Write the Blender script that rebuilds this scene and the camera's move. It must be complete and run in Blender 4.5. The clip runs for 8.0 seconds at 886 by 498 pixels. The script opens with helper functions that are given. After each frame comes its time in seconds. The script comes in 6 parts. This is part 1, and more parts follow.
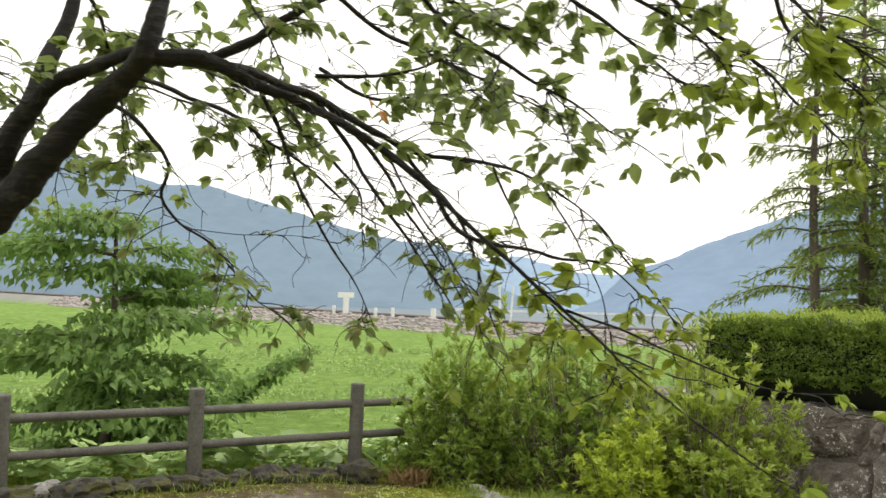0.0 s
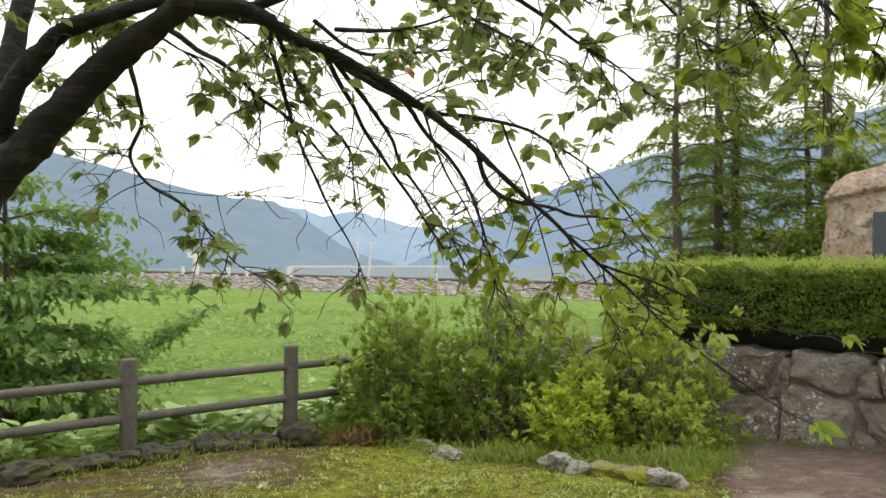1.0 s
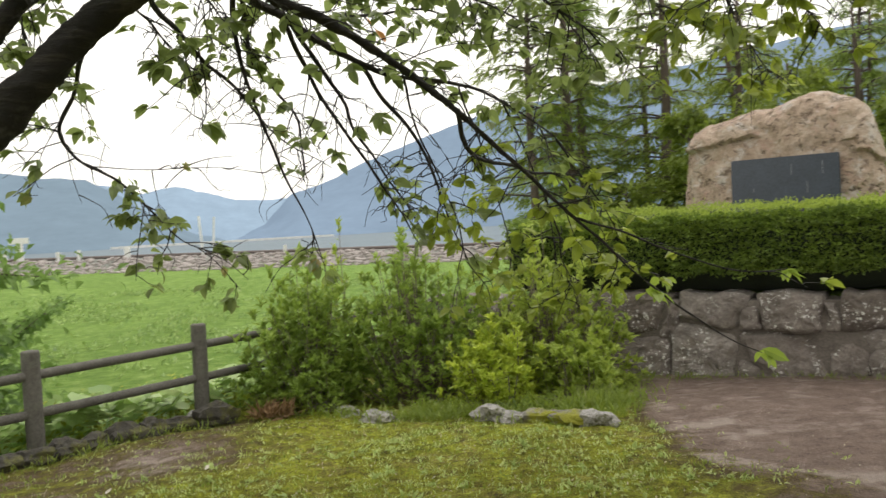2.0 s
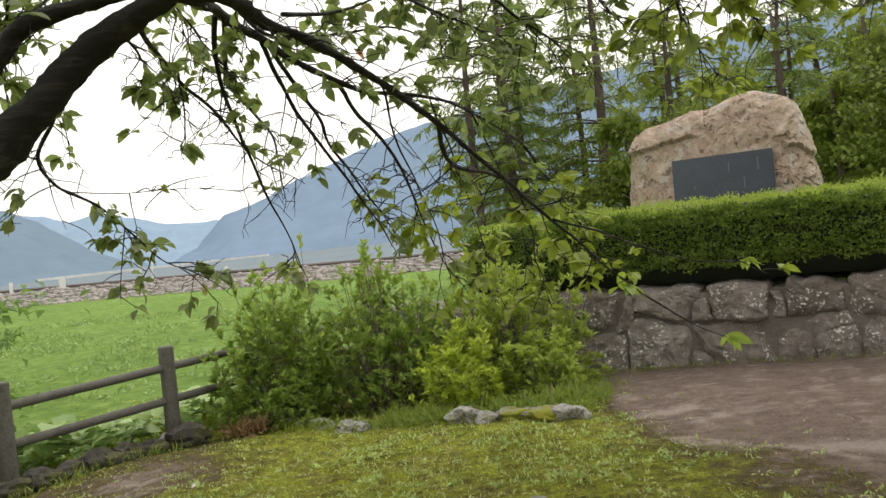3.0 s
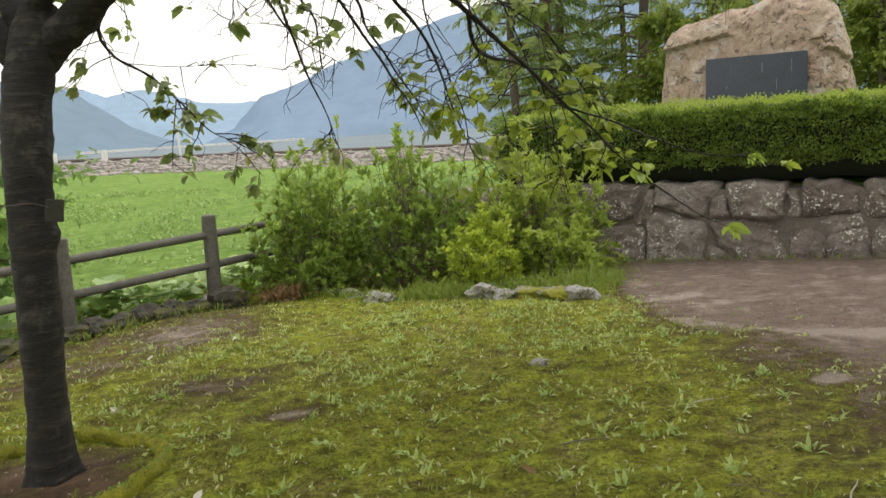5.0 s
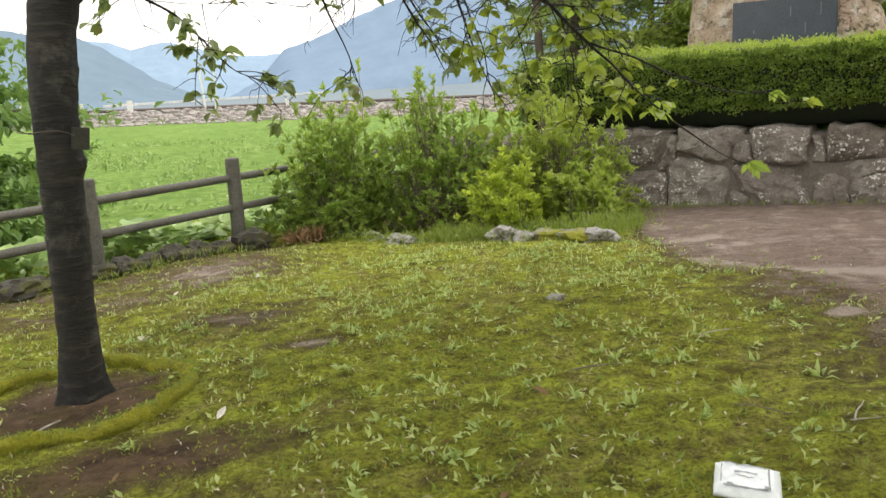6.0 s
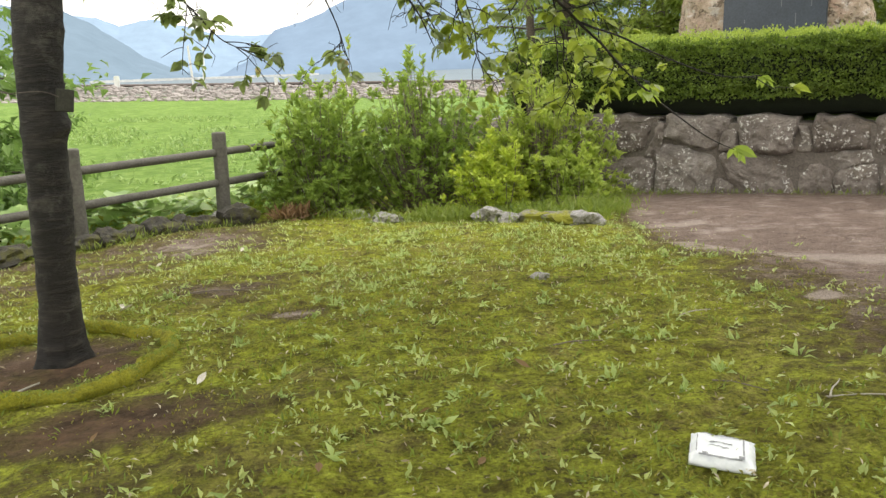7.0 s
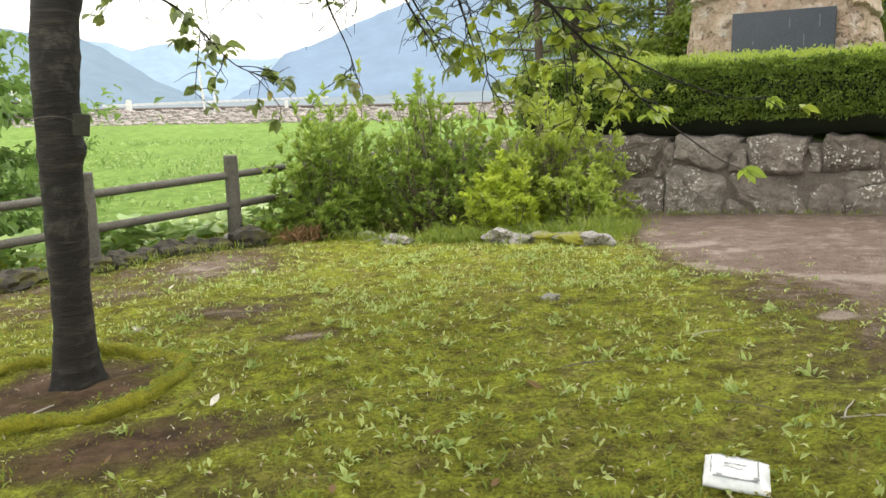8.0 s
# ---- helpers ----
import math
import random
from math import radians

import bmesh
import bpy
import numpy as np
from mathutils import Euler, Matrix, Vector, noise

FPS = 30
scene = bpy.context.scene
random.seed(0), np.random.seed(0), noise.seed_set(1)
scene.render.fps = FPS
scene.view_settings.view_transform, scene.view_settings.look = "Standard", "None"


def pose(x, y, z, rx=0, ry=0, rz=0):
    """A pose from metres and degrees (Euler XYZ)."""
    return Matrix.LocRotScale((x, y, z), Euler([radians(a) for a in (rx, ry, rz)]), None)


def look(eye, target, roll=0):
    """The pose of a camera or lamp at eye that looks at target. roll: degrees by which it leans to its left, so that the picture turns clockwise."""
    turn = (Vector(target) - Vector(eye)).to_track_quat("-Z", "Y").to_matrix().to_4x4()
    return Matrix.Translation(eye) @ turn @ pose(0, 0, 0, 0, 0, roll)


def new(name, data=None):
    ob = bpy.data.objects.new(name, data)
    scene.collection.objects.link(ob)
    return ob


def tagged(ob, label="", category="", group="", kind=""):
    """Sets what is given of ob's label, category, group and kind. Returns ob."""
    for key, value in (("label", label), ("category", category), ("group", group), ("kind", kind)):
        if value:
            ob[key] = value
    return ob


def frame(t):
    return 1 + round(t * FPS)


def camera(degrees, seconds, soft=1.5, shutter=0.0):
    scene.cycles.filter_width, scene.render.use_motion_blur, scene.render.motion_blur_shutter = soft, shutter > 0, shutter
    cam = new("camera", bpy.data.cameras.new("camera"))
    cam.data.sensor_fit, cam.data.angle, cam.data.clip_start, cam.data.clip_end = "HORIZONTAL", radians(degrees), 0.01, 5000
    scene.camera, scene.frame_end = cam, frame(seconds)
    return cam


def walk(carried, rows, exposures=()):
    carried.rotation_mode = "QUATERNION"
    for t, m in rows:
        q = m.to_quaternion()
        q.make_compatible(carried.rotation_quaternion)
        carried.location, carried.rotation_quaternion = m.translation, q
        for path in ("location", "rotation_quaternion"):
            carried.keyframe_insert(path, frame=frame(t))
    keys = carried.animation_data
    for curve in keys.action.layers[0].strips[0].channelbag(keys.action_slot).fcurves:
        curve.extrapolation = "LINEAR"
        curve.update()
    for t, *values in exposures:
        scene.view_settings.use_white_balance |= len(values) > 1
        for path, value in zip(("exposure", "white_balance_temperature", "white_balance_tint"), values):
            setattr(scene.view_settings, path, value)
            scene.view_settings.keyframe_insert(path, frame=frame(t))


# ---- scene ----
cam = camera(55.0, 8.0, soft=1.45, shutter=0.5)

PATH = [
    (0, (0.136, 0.683, 1.598), (-0.167, 2.655, 1.734), 1.6),
    (0.1, (0.005, 0.645, 1.607), (-0.246, 2.625, 1.745), 1.5),
    (0.2, (-0.128, 0.603, 1.618), (-0.272, 2.593, 1.759), 1.3),
    (0.3, (-0.260, 0.563, 1.628), (-0.391, 2.556, 1.741), 1.2),
    (0.4, (-0.387, 0.533, 1.635), (-0.485, 2.528, 1.724), 1.1),
    (0.5, (-0.505, 0.518, 1.639), (-0.587, 2.514, 1.726), 0.9),
    (0.6, (-0.612, 0.526, 1.637), (-0.645, 2.524, 1.707), 0.7),
    (0.7, (-0.712, 0.551, 1.629), (-0.709, 2.550, 1.695), 0.6),
    (0.8, (-0.806, 0.585, 1.620), (-0.783, 2.583, 1.716), 0.4),
    (0.9, (-0.897, 0.618, 1.612), (-0.840, 2.616, 1.685), 0.2),
    (1, (-0.989, 0.639, 1.607), (-0.906, 2.637, 1.643), -0.1),
    (1.1, (-1.081, 0.647, 1.607), (-0.965, 2.643, 1.641), -0.4),
    (1.2, (-1.172, 0.647, 1.609), (-1.039, 2.642, 1.648), -0.9),
    (1.3, (-1.262, 0.644, 1.613), (-1.096, 2.636, 1.691), -1.3),
    (1.4, (-1.350, 0.642, 1.616), (-1.117, 2.627, 1.683), -1.7),
    (1.5, (-1.436, 0.643, 1.617), (-1.175, 2.625, 1.660), -2.1),
    (1.6, (-1.523, 0.650, 1.615), (-1.210, 2.625, 1.623), -2.4),
    (1.7, (-1.610, 0.660, 1.611), (-1.267, 2.630, 1.594), -2.7),
    (1.8, (-1.694, 0.671, 1.606), (-1.298, 2.631, 1.574), -2.9),
    (1.9, (-1.774, 0.680, 1.602), (-1.340, 2.631, 1.548), -3.2),
    (2, (-1.846, 0.684, 1.598), (-1.376, 2.627, 1.545), -3.4),
    (2.2, (-1.964, 0.679, 1.593), (-1.443, 2.610, 1.557), -4.0),
    (3.3, (-2.193, 0.462, 1.587), (-1.571, 2.362, 1.549), -6.5),
    (3.4, (-2.193, 0.432, 1.587), (-1.592, 2.339, 1.550), -6.4),
    (3.5, (-2.192, 0.402, 1.587), (-1.602, 2.310, 1.488), -6.1),
    (3.6, (-2.186, 0.369, 1.588), (-1.590, 2.273, 1.452), -5.7),
    (3.7, (-2.173, 0.333, 1.589), (-1.595, 2.240, 1.421), -5.1),
    (3.8, (-2.158, 0.296, 1.591), (-1.587, 2.203, 1.405), -4.5),
    (3.9, (-2.147, 0.261, 1.590), (-1.587, 2.174, 1.425), -4.0),
    (4, (-2.144, 0.231, 1.587), (-1.595, 2.147, 1.419), -3.7),
    (4.1, (-2.151, 0.207, 1.580), (-1.609, 2.124, 1.411), -3.6),
    (4.2, (-2.165, 0.187, 1.569), (-1.622, 2.103, 1.385), -3.7),
    (4.3, (-2.183, 0.169, 1.556), (-1.633, 2.083, 1.370), -3.9),
    (4.4, (-2.201, 0.152, 1.545), (-1.643, 2.062, 1.342), -4.0),
    (4.5, (-2.216, 0.135, 1.537), (-1.667, 2.045, 1.310), -4.1),
    (4.6, (-2.228, 0.117, 1.533), (-1.681, 2.026, 1.298), -4.1),
    (4.7, (-2.238, 0.099, 1.532), (-1.705, 2.012, 1.295), -4.0),
    (4.8, (-2.248, 0.082, 1.531), (-1.720, 1.994, 1.277), -3.9),
    (4.9, (-2.256, 0.065, 1.531), (-1.734, 1.977, 1.263), -3.8),
    (5, (-2.264, 0.050, 1.528), (-1.751, 1.962, 1.246), -3.7),
    (5.1, (-2.270, 0.036, 1.523), (-1.761, 1.949, 1.237), -3.7),
    (5.2, (-2.274, 0.023, 1.515), (-1.789, 1.940, 1.217), -3.6),
    (6.3, (-2.252, -0.060, 1.375), (-1.805, 1.850, 0.984), -3.7),
    (6.4, (-2.251, -0.063, 1.367), (-1.801, 1.846, 0.977), -3.6),
    (6.5, (-2.251, -0.065, 1.360), (-1.796, 1.844, 0.974), -3.4),
    (6.6, (-2.252, -0.066, 1.355), (-1.790, 1.841, 0.966), -3.2),
    (6.7, (-2.252, -0.066, 1.351), (-1.783, 1.838, 0.955), -2.9),
    (6.8, (-2.254, -0.065, 1.347), (-1.778, 1.838, 0.954), -2.6),
    (6.9, (-2.255, -0.064, 1.344), (-1.777, 1.834, 0.933), -2.3),
    (7, (-2.257, -0.064, 1.342), (-1.781, 1.833, 0.925), -2.1),
    (7.1, (-2.260, -0.065, 1.341), (-1.784, 1.833, 0.930), -2.0),
    (7.2, (-2.264, -0.067, 1.340), (-1.816, 1.839, 0.931), -1.9),
    (7.3, (-2.268, -0.068, 1.341), (-1.815, 1.836, 0.930), -1.8),
    (7.4, (-2.272, -0.070, 1.341), (-1.821, 1.836, 0.940), -1.8),
    (7.5, (-2.274, -0.072, 1.342), (-1.813, 1.838, 0.969), -1.8),
    (7.6, (-2.275, -0.073, 1.343), (-1.800, 1.838, 0.994), -1.9),
    (7.7, (-2.275, -0.075, 1.344), (-1.801, 1.837, 0.994), -2.0),
    (7.8, (-2.274, -0.076, 1.345), (-1.807, 1.834, 0.981), -2.1),
    (7.9, (-2.273, -0.078, 1.346), (-1.810, 1.834, 0.985), -2.3),
    (8, (-2.272, -0.079, 1.347), (-1.813, 1.833, 0.980), -2.4),
]
walk(cam, [(t, look(e, a, r)) for t, e, a, r in PATH], ((0, 0.52), (1.5, 0.37), (4.5, 0.3), (5, 0.42), (6.5, 0.84), (7.2, 0.9), (8, 1.0)))

# ---------------------------------------------------------------- light
SUN_DIR = Vector((0.35, 0.25, 0.9)).normalized()
world = bpy.data.worlds.new("overcast")
scene.world = world
world.use_nodes = True
wn, wl = world.node_tree.nodes, world.node_tree.links
sky = wn.new("ShaderNodeTexSky")
sky.sky_type, sky.sun_disc = "NISHITA", False
sky.sun_elevation, sky.sun_rotation = math.asin(SUN_DIR.z), math.atan2(SUN_DIR.x, SUN_DIR.y)
sky.dust_density, sky.air_density = 4.0, 1.0
grey = wn.new("ShaderNodeHueSaturation")          # cloud cover takes the blue out
grey.inputs["Saturation"].default_value = 0.12
wl.new(sky.outputs[0], grey.inputs["Color"])
cloud = wn.new("ShaderNodeMix")                    # an even white cloud layer over most of it
cloud.data_type = "RGBA"
cloud.inputs[0].default_value = 0.8
cloud.inputs[7].default_value = (9.2, 8.9, 8.2, 1.0)
wl.new(grey.outputs[0], cloud.inputs[6])
wl.new(cloud.outputs[2], wn["Background"].inputs[0])
wn["Background"].inputs[1].default_value = 0.14
sun_data = bpy.data.lights.new("sun", "SUN")
sun_data.energy, sun_data.angle, sun_data.color = 1.0, radians(50), (1.0, 0.97, 0.92)
sun = new("sun", sun_data)
sun.matrix_world = look(SUN_DIR * 50, (0, 0, 0))

# ---------------------------------------------------------------- helpers of this scene
rng = np.random.default_rng(7)


def mat(name, build):
    m = bpy.data.materials.new(name)
    m.use_nodes = True
    nt = m.node_tree
    build(nt, nt.nodes["Principled BSDF"])
    return m


def node(nt, kind, **values):
    n = nt.nodes.new(kind)
    for key, value in values.items():
        n.inputs[key.replace("_", " ")].default_value = value
    return n


def noise_tex(nt, scale, detail=6.0, rough=0.6, coord="Object", distort=0.0):
    c = nt.nodes.new("ShaderNodeTexCoord")
    n = node(nt, "ShaderNodeTexNoise", Scale=scale, Detail=detail, Roughness=rough, Distortion=distort)
    nt.links.new(c.outputs[coord], n.inputs["Vector"])
    return n.outputs["Fac"]


def ramp(nt, fac, *stops):
    r = nt.nodes.new("ShaderNodeValToRGB")
    e = r.color_ramp.elements
    while len(e) < len(stops):
        e.new(0.5)
    for el, (p, c) in zip(e, stops):
        el.position = p
        el.color = (*c, 1.0)
    nt.links.new(fac, r.inputs[0])
    return r.outputs[0]


def mix(nt, fac, a, b, mode="MIX"):
    m = nt.nodes.new("ShaderNodeMix")
    m.data_type, m.blend_type = "RGBA", mode
    for s, v in ((m.inputs[0], fac), (m.inputs[6], a), (m.inputs[7], b)):
        if isinstance(v, bpy.types.NodeSocket):
            nt.links.new(v, s)
        elif isinstance(v, tuple):
            s.default_value = (*v, 1.0)
        else:
            s.default_value = v
    return m.outputs[2]


def bump(nt, bsdf, height, strength=0.5, dist=0.02):
    b = node(nt, "ShaderNodeBump", Strength=strength, Distance=dist)
    nt.links.new(height, b.inputs["Height"])
    nt.links.new(b.outputs[0], bsdf.inputs["Normal"])


def surface(name, scale, dark, light, rough=0.85, fine=None, strength=0.6, dist=0.01, patch=None, metal=0.0, coord="Object"):
    """Two noises of colour and a fine relief."""
    def build(nt, p):
        big = noise_tex(nt, scale, 8.0, 0.62, coord)
        small = noise_tex(nt, fine or scale * 9, 5.0, 0.7, coord)
        c = ramp(nt, big, (0.3, dark), (0.7, light))
        c = mix(nt, 0.55, c, ramp(nt, small, (0.25, tuple(v * 0.55 for v in dark)), (0.75, tuple(min(1, v * 1.35) for v in light))))
        if patch:
            pscale, lo, hi, colour = patch
            c = mix(nt, ramp(nt, noise_tex(nt, pscale, 7.0, 0.68, coord), (lo, (0, 0, 0)), (hi, (1, 1, 1))), c, colour)
        nt.links.new(c, p.inputs["Base Color"])
        p.inputs["Roughness"].default_value = rough
        p.inputs["Metallic"].default_value = metal
        bump(nt, p, small, strength, dist)
    return mat(name, build)


def leafy(name, dark, light, through_light=0.35, rough=0.5, odd=None):
    """Leaf tissue: every leaf has its own shade, lets some light through, and is a little glossy."""
    def build(nt, p):
        g = nt.nodes.new("ShaderNodeNewGeometry")
        c = ramp(nt, g.outputs["Random Per Island"], (0.0, dark), (0.85, light), *( [(0.97, light), (1.0, odd)] if odd else []))
        c = mix(nt, 0.35, c, ramp(nt, noise_tex(nt, 1.7, 3.0), (0.35, dark), (0.65, light)))
        nt.links.new(c, p.inputs["Base Color"])
        p.inputs["Roughness"].default_value = rough
        t = nt.nodes.new("ShaderNodeBsdfTranslucent")
        nt.links.new(mix(nt, 0.5, c, tuple(min(1.0, v * 1.6) for v in light)), t.inputs["Color"])
        m = node(nt, "ShaderNodeMixShader", Fac=through_light)
        nt.links.new(p.outputs[0], m.inputs[1])
        nt.links.new(t.outputs[0], m.inputs[2])
        nt.links.new(m.outputs[0], nt.nodes["Material Output"].inputs[0])
    return mat(name, build)


def mesh(name, verts, faces, material=None, smooth=False):
    me = bpy.data.meshes.new(name)
    me.from_pydata([tuple(v) for v in verts] if not isinstance(verts, np.ndarray) else verts.tolist(), [],
                   faces if not isinstance(faces, np.ndarray) else faces.tolist())
    if smooth:
        me.polygons.foreach_set("use_smooth", [True] * len(me.polygons))
    if material:
        me.materials.append(material)
    me.update()
    return me


def from_bm(name, bm, material, smooth=False):
    me = bpy.data.meshes.new(name)
    bm.normal_update()
    bm.to_mesh(me)
    bm.free()
    if smooth:
        me.polygons.foreach_set("use_smooth", [True] * len(me.polygons))
    me.materials.append(material)
    return me


def part(name, data, parent, label="", at=None, kind=""):
    ob = new(name, data)
    ob.parent = parent
    if at is not None:
        ob.matrix_basis = at
    return tagged(ob, label, kind=kind)


def thing(name, label, category, at=None, data=None, group="", kind=""):
    ob = new(name, data)
    if at is not None:
        ob.matrix_basis = at
    return tagged(ob, label, category, group, kind)


def smooth_line(points, steps):
    """A Catmull-Rom line through the points."""
    p = np.array(points, float)
    p = np.vstack([2 * p[0] - p[1], p, 2 * p[-1] - p[-2]])
    out = []
    for i in range(1, len(p) - 2):
        for s in np.linspace(0, 1, steps, endpoint=False):
            a, b, c, d = p[i - 1:i + 3]
            out.append(0.5 * (2 * b + (c - a) * s + (2 * a - 5 * b + 4 * c - d) * s * s + (3 * b - a - 3 * c + d) * s ** 3))
    out.append(p[-2])
    return np.array(out)


def tube(line, radii, sides=7, knobs=0.0, cap=True):
    """Verts and faces of a round, uneven tube along a line."""
    line = np.asarray(line, float)
    n = len(line)
    radii = np.interp(np.linspace(0, 1, n), np.linspace(0, 1, len(radii)), radii)
    tang = np.gradient(line, axis=0)
    tang /= np.linalg.norm(tang, axis=1)[:, None] + 1e-9
    side = np.cross(tang[0], (0.3, 0.2, 0.93) if abs(tang[0][2]) < 0.9 else (1, 0, 0))
    side /= np.linalg.norm(side)
    verts = []
    for i in range(n):
        side = side - tang[i] * (side @ tang[i])
        side /= np.linalg.norm(side)
        up = np.cross(tang[i], side)
        for k in range(sides):
            a = 2 * math.pi * k / sides
            r = radii[i]
            d = side * math.cos(a) + up * math.sin(a)
            if knobs:
                q = line[i] + d * r
                w = Vector(q * (0.56 / max(radii[0], 0.02)))
                r *= 1 + knobs * (noise.noise(w) + 0.55 * noise.noise(w * 3.1) + 0.35 * noise.noise(w * 7.3))
            verts.append(line[i] + d * r)
    faces = [(i * sides + k, i * sides + (k + 1) % sides, (i + 1) * sides + (k + 1) % sides, (i + 1) * sides + k)
             for i in range(n - 1) for k in range(sides)]
    if cap:
        faces += [tuple(range(sides))[::-1], tuple((n - 1) * sides + k for k in range(sides))]
    return np.array(verts), faces


def joined(pieces):
    verts, faces, at = [], [], 0
    for v, f in pieces:
        verts.append(v)
        faces += [tuple(i + at for i in q) for q in f]
        at += len(v)
    return np.vstack(verts), faces


def leaves(name, places, heads, size, width, material, fold=0.25, droop=0.2, spread=0.35, tip=True):
    """Many pointed leaves, each folded along its midrib, at the places and pointing along the heads."""
    n = len(places)
    h = np.asarray(heads, float) + rng.normal(0, spread, (n, 3))
    h /= np.linalg.norm(h, axis=1)[:, None] + 1e-9
    s = np.cross(h, rng.normal(0, 1, (n, 3)) * (0.5, 0.5, 0.25) + (0, 0, 1))
    s /= np.linalg.norm(s, axis=1)[:, None] + 1e-9
    u = np.cross(s, h)
    L = (size * rng.uniform(0.6, 1.25, n))[:, None]
    W = L * width
    p = np.asarray(places, float)
    base, mid, end = p, p + h * L * 0.5 - u * L * 0.02, p + h * L - u * L * droop
    lift = u * W * fold
    v = np.stack([base, mid + s * W * 0.5 + lift - h * L * 0.06, mid, mid - s * W * 0.5 + lift - h * L * 0.06, end], 1).reshape(-1, 3)
    i = np.arange(n)[:, None] * 5
    f = np.concatenate([i + (0, 1, 2), i + (1, 4, 2), i + (0, 2, 3), i + (2, 4, 3)], 1).reshape(-1, 3)
    return mesh(name, v, f, material)


def broad_leaves(name, places, heads, size, width, material, fold=0.3, droop=0.3, spread=0.3):
    """As leaves(), with an ovate outline and a drawn-out tip, for leaves seen close by."""
    n = len(places)
    h = np.asarray(heads, float) + rng.normal(0, spread, (n, 3))
    h /= np.linalg.norm(h, axis=1)[:, None] + 1e-9
    s = np.cross(h, rng.normal(0, 1, (n, 3)) * (0.6, 0.6, 0.3) + (0, 0, 1))
    s /= np.linalg.norm(s, axis=1)[:, None] + 1e-9
    u = np.cross(s, h)
    L = (size * rng.uniform(0.55, 1.3, n))[:, None]
    W = L * width
    bend = rng.uniform(0.3, 1.5, n)[:, None] * droop
    p = np.asarray(places, float)
    at = lambda t, w, side: p + h * L * t - u * L * bend * t * t + s * W * w * side + u * W * w * fold * abs(side)
    v = np.stack([at(0, 0, 0), at(0.2, 0.33, 1), at(0.2, 0.33, -1), at(0.45, 0.5, 1), at(0.45, 0, 0), at(0.45, 0.5, -1), at(0.72, 0.36, 1), at(0.72, 0, 0), at(0.72, 0.36, -1), at(1.0, 0, 0)], 1).reshape(-1, 3)
    i = np.arange(n)[:, None] * 10
    f = np.concatenate([i + q for q in ((0, 1, 4), (1, 3, 4), (0, 4, 2), (2, 4, 5), (3, 6, 4), (6, 7, 4), (4, 7, 8), (4, 8, 5), (6, 9, 7), (7, 9, 8))], 1).reshape(-1, 3)
    return mesh(name, v, f, material)


def rock(seed, size, rough=0.22, detail=3, flat=0.0):
    """A weathered, facetted stone as verts and faces, size in metres along its axes."""
    bm = bmesh.new()
    bmesh.ops.create_icosphere(bm, subdivisions=detail, radius=1.0)
    o = Vector((seed * 3.17, seed * 1.7, seed * 0.77))
    for v in bm.verts:
        d = v.co.normalized()
        k = 1 + rough * 1.4 * noise.noise(d * 1.3 + o) + rough * 0.7 * noise.noise(d * 3.1 + o) + rough * 0.3 * noise.noise(d * 7.5 + o)
        c = max(abs(d.x), abs(d.y), abs(d.z))
        k *= 0.8 + 0.2 / c * (1 - flat) + flat * (1 / c - 0.8) * 0.6
        v.co = Vector((d.x * size[0], d.y * size[1], d.z * size[2])) * k * 0.5
    verts = np.array([v.co[:] for v in bm.verts])
    faces = [tuple(v.index for v in f.verts) for f in bm.faces]
    bm.free()
    return verts, faces

